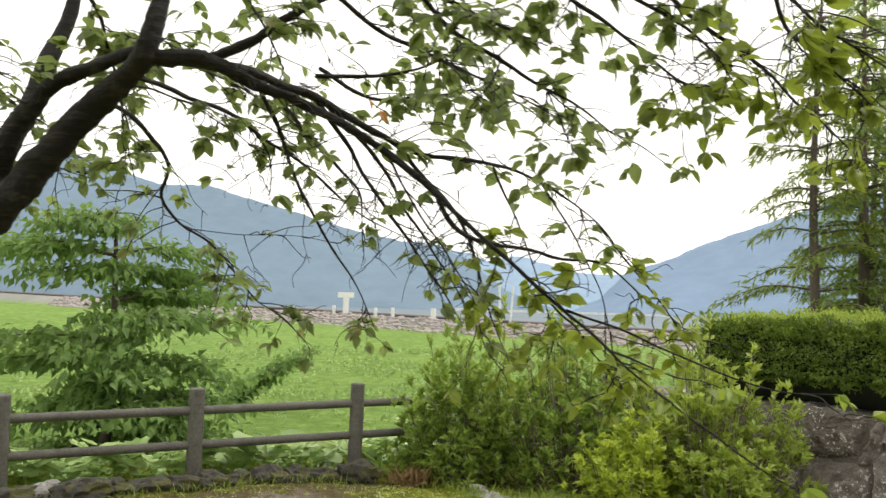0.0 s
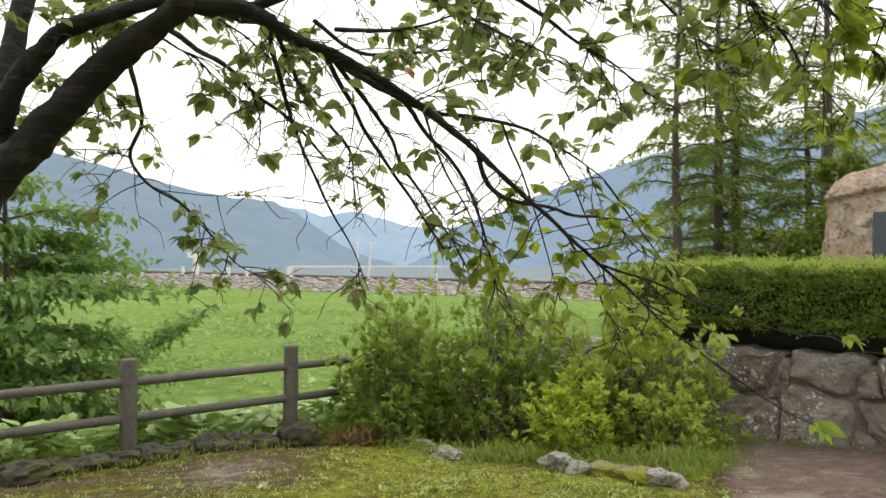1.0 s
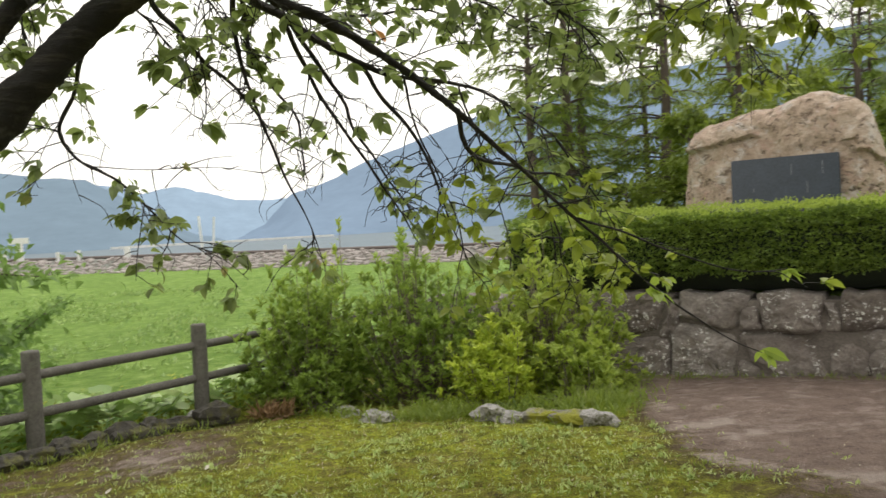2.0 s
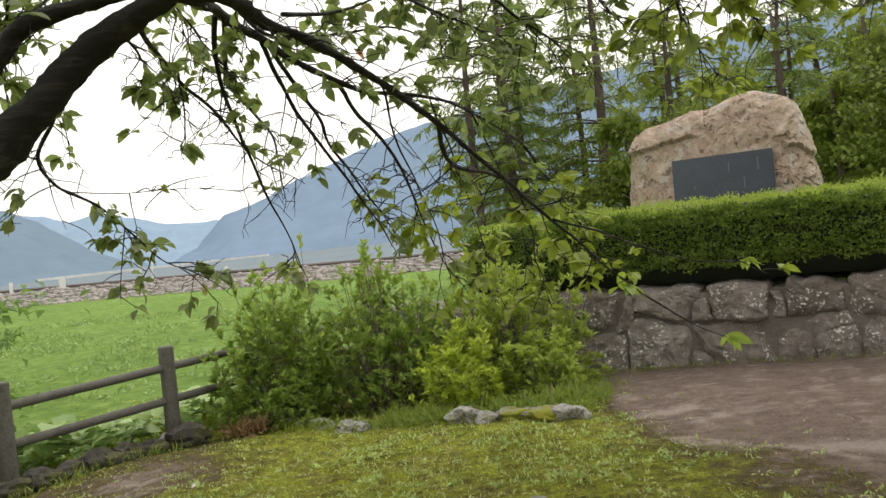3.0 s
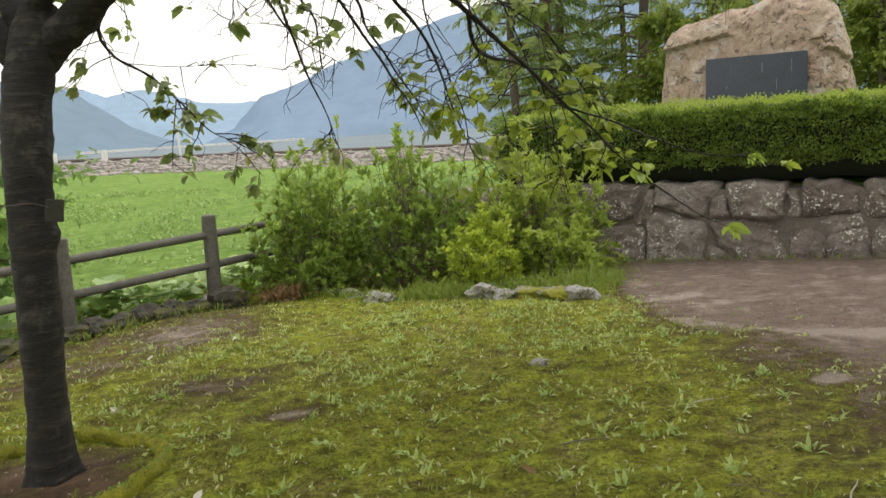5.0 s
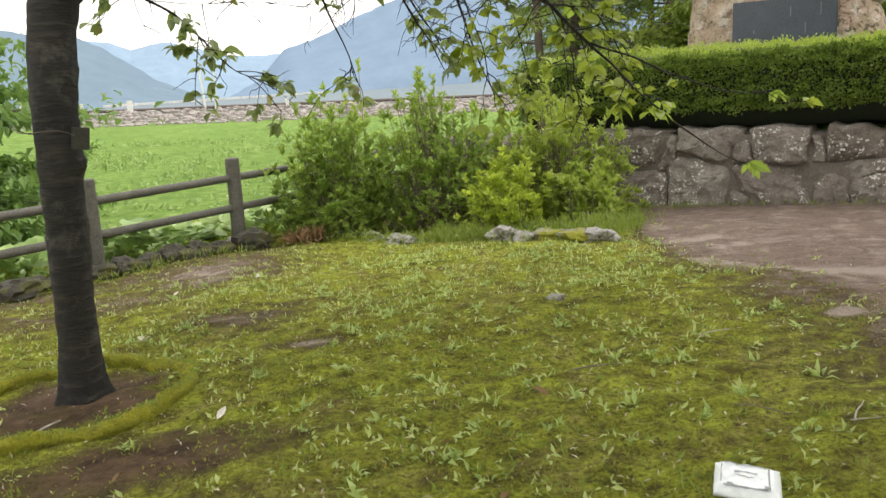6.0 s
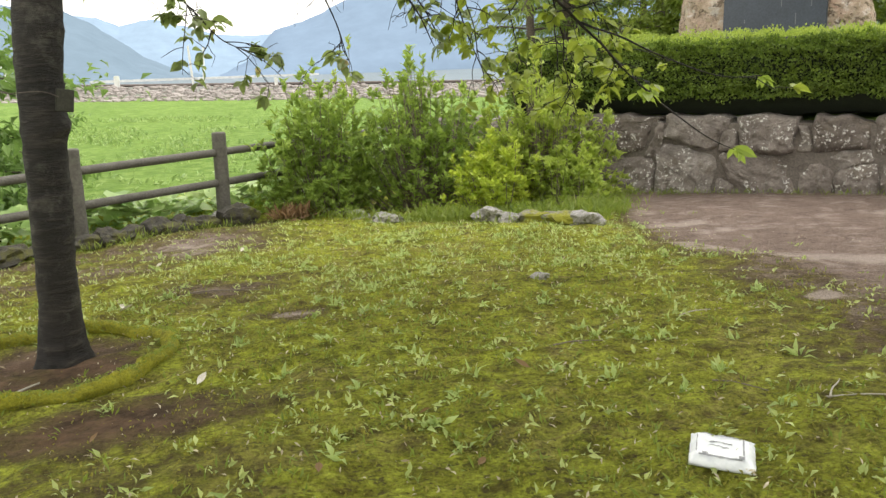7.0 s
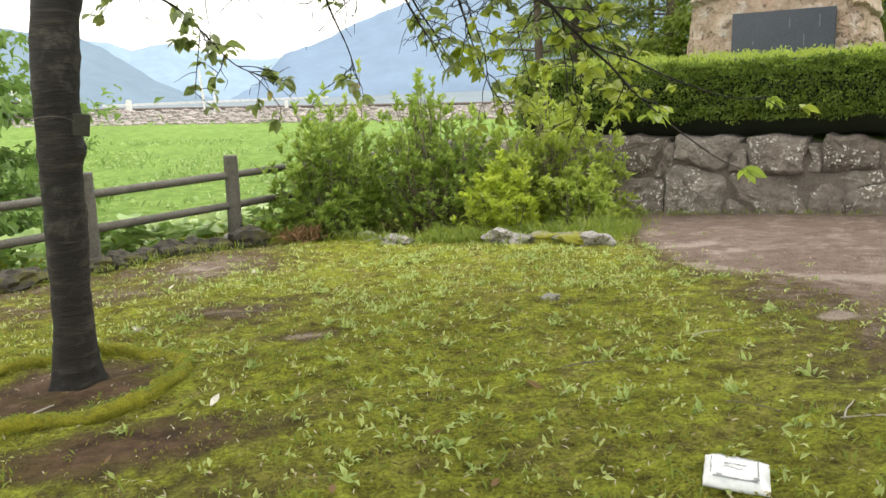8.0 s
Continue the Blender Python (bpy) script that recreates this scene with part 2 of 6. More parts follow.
# ---------------------------------------------------------------- materials
def ground_build(nt, p):
    a = nt.nodes.new("ShaderNodeAttribute")
    a.attribute_name = "cover"                     # r: bare soil, g: meadow, b: far land, alpha: paler soil
    sep = nt.nodes.new("ShaderNodeSeparateColor")
    nt.links.new(a.outputs["Color"], sep.inputs[0])
    big, mid, fine = noise_tex(nt, 0.9, 6.0, 0.65), noise_tex(nt, 7.0, 7.0, 0.7), noise_tex(nt, 60.0, 5.0, 0.75)
    clump = ramp(nt, noise_tex(nt, 40.0, 5.0, 0.8), (0.36, (0.45, 0.41, 0.38)), (0.5, (1.0, 1.0, 0.98)), (0.64, (1.5, 1.5, 1.45)))
    moss = ramp(nt, mid, (0.36, (0.115, 0.1, 0.016)), (0.48, (0.205, 0.222, 0.022)), (0.62, (0.335, 0.37, 0.046)))
    moss = mix(nt, ramp(nt, big, (0.45, (0, 0, 0)), (0.62, (0.7, 0.7, 0.7))), moss, ramp(nt, mid, (0.4, (0.07, 0.08, 0.011)), (0.6, (0.26, 0.295, 0.026))))
    thin = ramp(nt, noise_tex(nt, 2.3, 8.0, 0.72, "Object", 0.7), (0.5, (0, 0, 0)), (0.64, (0.7, 0.7, 0.7)))     # worn, half-dead moss
    moss = mix(nt, thin, moss, ramp(nt, mid, (0.38, (0.1, 0.072, 0.032)), (0.62, (0.27, 0.22, 0.085))))
    moss = mix(nt, 1.0, moss, clump, "MULTIPLY")
    crumb = ramp(nt, noise_tex(nt, 24.0, 3.0, 0.6), (0.6, (0, 0, 0)), (0.66, (0.75, 0.75, 0.75)))
    moss = mix(nt, crumb, moss, (0.055, 0.04, 0.02))
    soil = mix(nt, 0.5, ramp(nt, mid, (0.38, (0.125, 0.09, 0.076)), (0.62, (0.265, 0.198, 0.168))),
               ramp(nt, fine, (0.38, (0.085, 0.062, 0.052)), (0.55, (0.225, 0.166, 0.134)), (0.68, (0.44, 0.35, 0.29))))
    shaded_earth = nt.nodes.new("ShaderNodeMath")          # alpha below nought: brown earth, with the tree's shade put into its colour
    shaded_earth.operation = "MULTIPLY"
    shaded_earth.inputs[1].default_value = -1.3
    shaded_earth.use_clamp = True
    nt.links.new(a.outputs["Alpha"], shaded_earth.inputs[0])
    soil = mix(nt, shaded_earth.outputs[0], soil, ramp(nt, mid, (0.38, (0.055, 0.034, 0.019)), (0.62, (0.17, 0.105, 0.062))))
    meadow = mix(nt, 0.5, ramp(nt, noise_tex(nt, 0.35, 7.0, 0.6), (0.3, (0.115, 0.2, 0.035)), (0.7, (0.2, 0.31, 0.065))),
                 ramp(nt, noise_tex(nt, 3.2, 7.0, 0.78), (0.38, (0.06, 0.12, 0.02)), (0.5, (0.15, 0.255, 0.045)), (0.62, (0.33, 0.43, 0.13))))
    far = ramp(nt, noise_tex(nt, 0.05, 5.0), (0.35, (0.2, 0.21, 0.19)), (0.65, (0.34, 0.33, 0.3)))
    edge = nt.nodes.new("ShaderNodeMath")          # ragged edge between moss and soil
    edge.operation = "ADD"
    nt.links.new(sep.outputs[0], edge.inputs[0])
    rag = node(nt, "ShaderNodeMapRange", To_Min=-0.8, To_Max=0.8)
    nt.links.new(noise_tex(nt, 3.6, 9.0, 0.75), rag.inputs["Value"])
    nt.links.new(rag.outputs[0], edge.inputs[1])
    blotch = noise_tex(nt, 3.4, 6.0, 0.65, "Object", 0.5)
    paler = nt.nodes.new("ShaderNodeMath")
    paler.operation = "MULTIPLY_ADD"
    paler.inputs[1].default_value = 0.38
    nt.links.new(a.outputs["Alpha"], paler.inputs[0])
    nt.links.new(blotch, paler.inputs[2])
    soil = mix(nt, ramp(nt, paler.outputs[0], (0.52, (0, 0, 0)), (0.72, (0.75, 0.75, 0.75))), soil, mix(nt, fine, (0.25, 0.195, 0.165), (0.54, 0.465, 0.41)))
    humus = mix(nt, 0.5, ramp(nt, mid, (0.4, (0.055, 0.04, 0.015)), (0.6, (0.16, 0.135, 0.032))), ramp(nt, fine, (0.4, (0.03, 0.022, 0.014)), (0.62, (0.18, 0.135, 0.065))))
    c = mix(nt, ramp(nt, edge.outputs[0], (0.2, (0, 0, 0)), (0.5, (1, 1, 1))), moss, humus)
    c = mix(nt, ramp(nt, edge.outputs[0], (0.5, (0, 0, 0)), (0.75, (1, 1, 1))), c, soil)
    c = mix(nt, sep.outputs[1], c, meadow)
    c = mix(nt, sep.outputs[2], c, far)
    nt.links.new(c, p.inputs["Base Color"])
    p.inputs["Roughness"].default_value = 0.95
    p.inputs["Specular IOR Level"].default_value = 0.15
    bump(nt, p, fine, 1.0, 0.035)


def bark_build(nt, p):
    c = nt.nodes.new("ShaderNodeTexCoord")
    m = node(nt, "ShaderNodeMapping", Scale=(0.4, 0.4, 2.1))
    nt.links.new(c.outputs["Object"], m.inputs["Vector"])
    n = node(nt, "ShaderNodeTexNoise", Scale=13.0, Detail=8.0, Roughness=0.7)
    nt.links.new(m.outputs[0], n.inputs["Vector"])
    big = noise_tex(nt, 2.6, 5.0, 0.6)
    col = mix(nt, 0.55, ramp(nt, n.outputs["Fac"], (0.34, (0.004, 0.0035, 0.003)), (0.52, (0.016, 0.013, 0.0105)), (0.66, (0.09, 0.076, 0.063))),
              ramp(nt, big, (0.4, (0.005, 0.004, 0.004)), (0.64, (0.024, 0.02, 0.016))))
    col = mix(nt, ramp(nt, noise_tex(nt, 5.5, 7.0, 0.7), (0.56, (0, 0, 0)), (0.7, (0.55, 0.55, 0.55))), col, (0.12, 0.115, 0.1))
    col = mix(nt, 1.0, col, (0.95, 0.93, 0.93), "MULTIPLY")
    nt.links.new(col, p.inputs["Base Color"])
    p.inputs["Roughness"].default_value = 0.8
    bump(nt, p, n.outputs["Fac"], 1.0, 0.035)


M_GROUND = mat("moss_and_soil", ground_build)
M_BARK = mat("cherry_bark", bark_build)
M_POST = surface("weathered_log", 6.0, (0.05, 0.046, 0.039), (0.145, 0.135, 0.118), 0.85, 45.0, 0.7, 0.01, (3.0, 0.55, 0.75, (0.13, 0.14, 0.1)))
def wall_stone_build(nt, p):
    """Brown-grey rock, every stone of its own shade, with weathered stretches and pale flecks of lichen."""
    info = nt.nodes.new("ShaderNodeObjectInfo")
    big, mid, fine = noise_tex(nt, 1.6, 5.0, 0.6), noise_tex(nt, 8.0, 9.0, 0.72), noise_tex(nt, 38.0, 6.0, 0.75)
    c = mix(nt, 0.5, ramp(nt, big, (0.35, (0.17, 0.152, 0.143)), (0.5, (0.28, 0.254, 0.24)), (0.65, (0.4, 0.372, 0.355))),
            ramp(nt, mid, (0.32, (0.06, 0.052, 0.048)), (0.5, (0.24, 0.217, 0.203)), (0.66, (0.46, 0.43, 0.41))))
    c = mix(nt, 0.3, c, ramp(nt, fine, (0.36, (0.09, 0.078, 0.07)), (0.64, (0.48, 0.44, 0.41))))
    c = mix(nt, 1.0, c, ramp(nt, info.outputs["Random"], (0.0, (0.52, 0.48, 0.44)), (0.5, (0.74, 0.7, 0.66)), (1.0, (0.95, 0.93, 0.9))), "MULTIPLY")
    c = mix(nt, ramp(nt, noise_tex(nt, 3.0, 8.0, 0.7, "Object", 0.6), (0.54, (0, 0, 0)), (0.68, (0.55, 0.55, 0.55))), c, (0.13, 0.1, 0.065))
    spots = ramp(nt, noise_tex(nt, 26.0, 3.0, 0.6, "Object", 0.4), (0.57, (0, 0, 0)), (0.61, (0.9, 0.9, 0.9)))
    where = ramp(nt, noise_tex(nt, 4.2, 3.0, 0.5), (0.48, (0, 0, 0)), (0.58, (1, 1, 1)))
    c = mix(nt, mix(nt, 1.0, spots, where, "MULTIPLY"), c, (0.72, 0.71, 0.67))
    nt.links.new(c, p.inputs["Base Color"])
    p.inputs["Roughness"].default_value = 0.92
    bump(nt, p, mid, 0.9, 0.06)


M_WALLSTONE = mat("wall_stone", wall_stone_build)
M_MORTAR = surface("joint_soil", 5.0, (0.075, 0.064, 0.054), (0.19, 0.165, 0.145), 0.95, 40.0)
M_KERB = surface("kerb_stone", 9.0, (0.08, 0.075, 0.068), (0.46, 0.44, 0.42), 0.9, 50.0, 0.9, 0.02, (8.0, 0.5, 0.62, (0.08, 0.08, 0.03)))
M_MOSSTOP = surface("moss_capped_stone", 9.0, (0.06, 0.056, 0.05), (0.3, 0.28, 0.25), 0.95, 50.0, 0.9, 0.02, (4.0, 0.4, 0.52, (0.22, 0.22, 0.02)))
M_MOSSY = surface("mossy_stone", 7.0, (0.016, 0.015, 0.013), (0.075, 0.068, 0.054), 0.95, 50.0, 0.9, 0.015, (6.0, 0.5, 0.64, (0.085, 0.085, 0.014)))


def boulder_build(nt, p):
    """Tan rock with rusty and pale grey stains and dark, wandering cracks."""
    big, mid, fine = noise_tex(nt, 1.7, 6.0, 0.62), noise_tex(nt, 6.0, 8.0, 0.7), noise_tex(nt, 30.0, 5.0, 0.75)
    c = mix(nt, 0.5, ramp(nt, big, (0.3, (0.24, 0.165, 0.12)), (0.5, (0.39, 0.29, 0.21)), (0.7, (0.5, 0.43, 0.36))),
            ramp(nt, mid, (0.3, (0.13, 0.085, 0.065)), (0.5, (0.36, 0.27, 0.2)), (0.7, (0.58, 0.5, 0.42))))
    c = mix(nt, ramp(nt, noise_tex(nt, 3.3, 7.0, 0.7), (0.53, (0, 0, 0)), (0.64, (0.9, 0.9, 0.9))), c, (0.54, 0.5, 0.47))
    c = mix(nt, ramp(nt, noise_tex(nt, 2.2, 7.0, 0.7, "Object", 0.8), (0.55, (0, 0, 0)), (0.66, (0.7, 0.7, 0.7))), c, (0.42, 0.25, 0.2))
    c = mix(nt, 0.22, c, ramp(nt, fine, (0.36, (0.14, 0.1, 0.075)), (0.64, (0.62, 0.52, 0.43))))
    co = nt.nodes.new("ShaderNodeTexCoord")
    warp = node(nt, "ShaderNodeTexNoise", Scale=2.2, Detail=5.0, Roughness=0.65)
    nt.links.new(co.outputs["Object"], warp.inputs["Vector"])
    add = nt.nodes.new("ShaderNodeVectorMath")
    add.operation = "MULTIPLY_ADD"
    add.inputs[1].default_value = (0.8, 0.8, 0.8)
    nt.links.new(warp.outputs["Color"], add.inputs[0])
    nt.links.new(co.outputs["Object"], add.inputs[2])
    cell = node(nt, "ShaderNodeTexVoronoi", Scale=1.25)
    cell.feature = "DISTANCE_TO_EDGE"
    nt.links.new(add.outputs[0], cell.inputs["Vector"])
    crack = ramp(nt, cell.outputs["Distance"], (0.0, (0.15, 0.15, 0.15)), (0.026, (1, 1, 1)))
    crack = mix(nt, ramp(nt, noise_tex(nt, 2.4, 6.0, 0.7), (0.5, (0, 0, 0)), (0.56, (1, 1, 1))), (1.0, 1.0, 1.0), crack)
    pits = ramp(nt, noise_tex(nt, 11.0, 4.0, 0.6, "Object", 0.8), (0.36, (0.25, 0.25, 0.25)), (0.43, (1, 1, 1)))
    crack = mix(nt, 1.0, crack, pits, "MULTIPLY")
    c = mix(nt, crack, (0.11, 0.075, 0.055), c)
    nt.links.new(c, p.inputs["Base Color"])
    p.inputs["Roughness"].default_value = 0.88
    h = nt.nodes.new("ShaderNodeMath")
    h.operation = "MULTIPLY"
    nt.links.new(crack, h.inputs[0])
    nt.links.new(mid, h.inputs[1])
    bump(nt, p, h.outputs[0], 0.8, 0.06)


M_BOULDER = mat("tawny_boulder", boulder_build)
M_PLAQUE = surface("slate_plaque", 3.0, (0.018, 0.025, 0.038), (0.045, 0.058, 0.082), 0.3, 30.0, 0.15, 0.002)
M_ENGRAVE = surface("worn_engraving", 40.0, (0.09, 0.1, 0.12), (0.16, 0.17, 0.19), 0.6)
M_RIPRAP = surface("ballast_stone", 1.6, (0.17, 0.15, 0.142), (0.42, 0.38, 0.36), 0.9, 12.0)
M_STEEL = surface("rusty_steel", 3.0, (0.06, 0.045, 0.04), (0.13, 0.1, 0.09), 0.6)
M_WHITE = surface("white_paint", 5.0, (0.62, 0.63, 0.62), (0.82, 0.82, 0.8), 0.6)
M_TWIG = surface("dry_twig", 20.0, (0.09, 0.07, 0.055), (0.24, 0.2, 0.16), 0.9)
M_STICK = surface("bleached_stick", 20.0, (0.25, 0.22, 0.18), (0.5, 0.46, 0.4), 0.9)
M_STEM = surface("shrub_stem", 20.0, (0.1, 0.08, 0.06), (0.25, 0.21, 0.17), 0.9)
M_TRUNK = surface("conifer_bark", 5.0, (0.05, 0.038, 0.032), (0.13, 0.1, 0.085), 0.95, 30.0)
M_HEDGE_SHADE = surface("hedge_inner_shade", 6.0, (0.006, 0.01, 0.005), (0.02, 0.03, 0.012), 0.95)
M_MOSS = surface("moss_cushion", 9.0, (0.12, 0.125, 0.008), (0.4, 0.385, 0.02), 0.95, 70.0, 1.0, 0.03, (5.0, 0.56, 0.7, (0.06, 0.05, 0.02)))
M_WATER = surface("lake_water", 0.02, (0.1, 0.14, 0.17), (0.15, 0.19, 0.22), 0.6, None, 0.05)
M_WATER.node_tree.nodes["Principled BSDF"].inputs["Specular IOR Level"].default_value = 0.1      # ripples break the mirror
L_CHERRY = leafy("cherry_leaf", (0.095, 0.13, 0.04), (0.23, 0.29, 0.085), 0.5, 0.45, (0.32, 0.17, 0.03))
L_CHERRY_LIT = leafy("lit_cherry_leaf", (0.12, 0.17, 0.02), (0.29, 0.35, 0.045), 0.45, 0.45)
L_LIGHT = leafy("young_leaf", (0.15, 0.225, 0.026), (0.38, 0.46, 0.08), 0.42, 0.5)
L_DARK = leafy("shrub_leaf", (0.075, 0.135, 0.02), (0.34, 0.45, 0.088), 0.42, 0.45)
L_YELLOW = leafy("golden_shrub_leaf", (0.18, 0.27, 0.02), (0.48, 0.55, 0.07), 0.4, 0.45)
L_HEDGE = leafy("hedge_leaf", (0.045, 0.085, 0.01), (0.2, 0.285, 0.035), 0.32, 0.48)
L_HEDGE_TOP = leafy("hedge_sky_lit_growth", (0.15, 0.22, 0.025), (0.36, 0.45, 0.07), 0.4, 0.5)
L_NEEDLE = leafy("conifer_needles", (0.06, 0.1, 0.02), (0.22, 0.3, 0.06), 0.42, 0.6)
L_WOOD = leafy("woodland_leaf", (0.07, 0.105, 0.014), (0.22, 0.28, 0.04), 0.46, 0.55)
L_BLUE = leafy("dark_layered_leaf", (0.062, 0.118, 0.03), (0.2, 0.31, 0.075), 0.42, 0.5)
L_SPRAY = leafy("spray_leaf", (0.13, 0.2, 0.03), (0.28, 0.37, 0.055), 0.42, 0.5)
L_GRASS = leafy("grass_blade", (0.09, 0.15, 0.015), (0.24, 0.3, 0.04), 0.4, 0.5, (0.4, 0.36, 0.18))
L_BUTTERBUR = leafy("butterbur_leaf", (0.1, 0.2, 0.035), (0.5, 0.62, 0.27), 0.35, 0.42)
L_RUST = leafy("withered_leaf", (0.11, 0.065, 0.03), (0.27, 0.165, 0.075), 0.2, 0.7)


# distance haze put into the hills' blue colour and a faint glow
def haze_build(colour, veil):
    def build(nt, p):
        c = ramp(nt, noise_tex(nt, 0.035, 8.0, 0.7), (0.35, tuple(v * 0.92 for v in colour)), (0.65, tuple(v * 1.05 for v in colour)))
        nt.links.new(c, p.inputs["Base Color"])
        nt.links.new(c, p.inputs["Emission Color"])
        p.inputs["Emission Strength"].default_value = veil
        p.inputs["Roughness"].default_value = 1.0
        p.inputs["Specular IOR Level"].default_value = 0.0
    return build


# ---------------------------------------------------------------- ground
FENCE_A, FENCE_DIR = np.array((-2.33, 10.4)), np.array((-0.798, -0.602))
WALL_P, WALL_U = np.array((2.95, 10.3)), np.array((0.685, -0.728))
WALL_N = np.array((-0.728, -0.685))               # out of the wall's face
TREE = np.array((-3.15, 4.44))
WALL_TOP = 0.6


def step(x, a, b):
    s = np.clip((x - a) / (b - a), 0, 1)
    return s * s * (3 - 2 * s)


def lawn(x, y):
    return -0.05 * (np.clip(y, 0.5, 60) - 3.0)


def land(x, y):
    """Height of the ground at plan places (arrays)."""
    x, y = np.asarray(x, float), np.asarray(y, float)
    z = lawn(x, np.minimum(y, 11.0))
    beyond = -((x - FENCE_A[0]) * FENCE_DIR[1] * -1 + (y - FENCE_A[1]) * FENCE_DIR[0])   # past the fence line
    field = -0.62 + np.clip((y - 10) / 32, 0, 1) * (0.8 - 0.0228 * np.clip(x, -40, 12))
    z = z + (field - z) * step(beyond, 0.1, 1.0) * step(-x, -2.5, -0.2)
    z = z + (field - z) * step(y, 12.5, 16)
    # rail embankment
    d = y - (40 - 0.35 * x)
    base, crest = 0.17 - 0.0228 * x, 0.78 - 0.0228 * x
    z = z + (base - z) * step(d, -14, 0)
    z = np.where(d > 0, base + (crest - base) * np.clip(d / 2.0, 0, 1), z)
    z = np.where(d > 7.0, crest - (crest + 5.5) * step(d, 7.0, 60), z)
    # terrace behind the stone wall
    w = (x - WALL_P[0]) * WALL_N[0] + (y - WALL_P[1]) * WALL_N[1]
    u = (x - WALL_P[0]) * WALL_U[0] + (y - WALL_P[1]) * WALL_U[1]
    up = step(-w, 0.12, 0.3) * step(u, -3.4, -2.6) * (1 - step(d, -12, -2))
    z = z + (WALL_TOP - 0.05 + 0.05 * np.clip(-w, 0, 14) - z) * up
    return z


def cover(x, y):
    """Shares of bare soil, meadow and far land."""
    w = (x - WALL_P[0]) * WALL_N[0] + (y - WALL_P[1]) * WALL_N[1]
    beyond = -((x - FENCE_A[0]) * FENCE_DIR[1] * -1 + (y - FENCE_A[1]) * FENCE_DIR[0])
    y2 = y + 0.3 * np.sin(2.1 * x)
    moss_end = np.interp(y2, (2.5, 3.4, 4.0, 4.9, 5.5, 6.3, 7.7, 8.8, 10.0), (0.15, 0.27, 0.38, 0.7, 0.84, 0.97, 1.45, 2.05, 2.5))
    bare = np.interp(y2, (2.5, 3.6, 4.4, 5.2, 6.0, 7.1, 8.7, 10.0), (1.45, 1.55, 1.66, 1.66, 1.52, 1.62, 2.36, 2.75))
    soil = np.clip(0.28 + 0.5 * (x + 0.06 * np.sin(4.3 * y) - moss_end) / (bare - moss_end), 0, 1.15) * step(w, -0.3, -0.1)
    soil = np.maximum(soil, 0.72 * np.exp(-(((x + 2.6) / 0.95) ** 2 + ((y - 8.5) / 1.2) ** 2)))
    soil = np.maximum(soil, 0.55 * np.exp(-(((beyond + 0.85) / 0.5) ** 2)) * step(-x, 1.2, 2.2))
    soil = np.maximum(soil, 0.85 * np.exp(-(((x + 2.75) / 0.7) ** 2 + ((y - 3.42) / 0.32) ** 2)))
    # humus tone spread wider to darken the ground below the crown
    soil = np.maximum(soil, 0.42 * np.exp(-(((x + 3.0) / 1.1) ** 2 + ((y - 2.7) / 0.45) ** 2)))
    soil = np.maximum(soil, 0.7 * np.exp(-((np.hypot(x + 3.22, y - 4.46) / 0.53) ** 6)))
    soil = np.maximum(soil, 0.75 * np.exp(-(((x + 1.95) / 0.3) ** 2 + ((y - 4.95) / 0.22) ** 2)))
    soil = np.maximum(soil, 0.58 * np.exp(-(((x + 2.3) / 0.7) ** 2 + ((y - 6.0) / 0.6) ** 2)))
    soil = np.maximum(soil, 0.5 * np.exp(-(((x + 3.9) / 0.7) ** 2 + ((y - 6.8) / 0.8) ** 2)))
    soil = np.maximum(soil, 0.56 * np.exp(-(((x + 3.3) / 0.9) ** 2 + ((y - 7.4) / 0.9) ** 2)))
    meadow = np.maximum(step(beyond, 0.15, 0.5) * step(-x, -2.2, -0.5), step(y, 12, 14))
    meadow = np.maximum(meadow, step(-w, 0.1, 0.3))
    far = step(y - (40 - 0.35 * x), 0.0, 1.0)
    along_band = np.interp(x, (0.9, 1.13, 1.52, 1.68, 2.16, 3.5), (6.5, 6.28, 5.81, 5.35, 4.97, 4.5))
    pale = 0.8 * np.exp(-((y - along_band) / 0.2) ** 2) * step(x, 0.7, 1.1)
    for px, py, rx, ry, k in ((1.05, 4.03, 0.2, 0.13, 1.3), (-1.95, 4.94, 0.2, 0.14, 1.0), (-2.7, 7.9, 0.4, 0.7, 0.6), (1.9, 7.2, 0.3, 0.2, 0.6), (2.3, 6.7, 0.4, 0.2, 0.5)):
        pale = np.maximum(pale, k * np.exp(-(((x - px) / rx) ** 2 + ((y - py) / ry) ** 2)))
    pale = pale - 0.75 * np.exp(-(((x + 3.0) / 1.1) ** 4 + ((y - 3.7) / 1.3) ** 4))     # brown earth and the crown's shade, painted below the tree
    soil = np.maximum(soil, 0.95 * np.exp(-(((x - 1.05) / 0.22) ** 2 + ((y - 4.03) / 0.15) ** 2)))
    return np.stack([soil, meadow, far, pale], -1)


def axis(bits):
    out = [bits[0][0]]
    for a, b, n in bits:
        out += list(np.linspace(a, b, n + 1)[1:])
    return np.array(out)


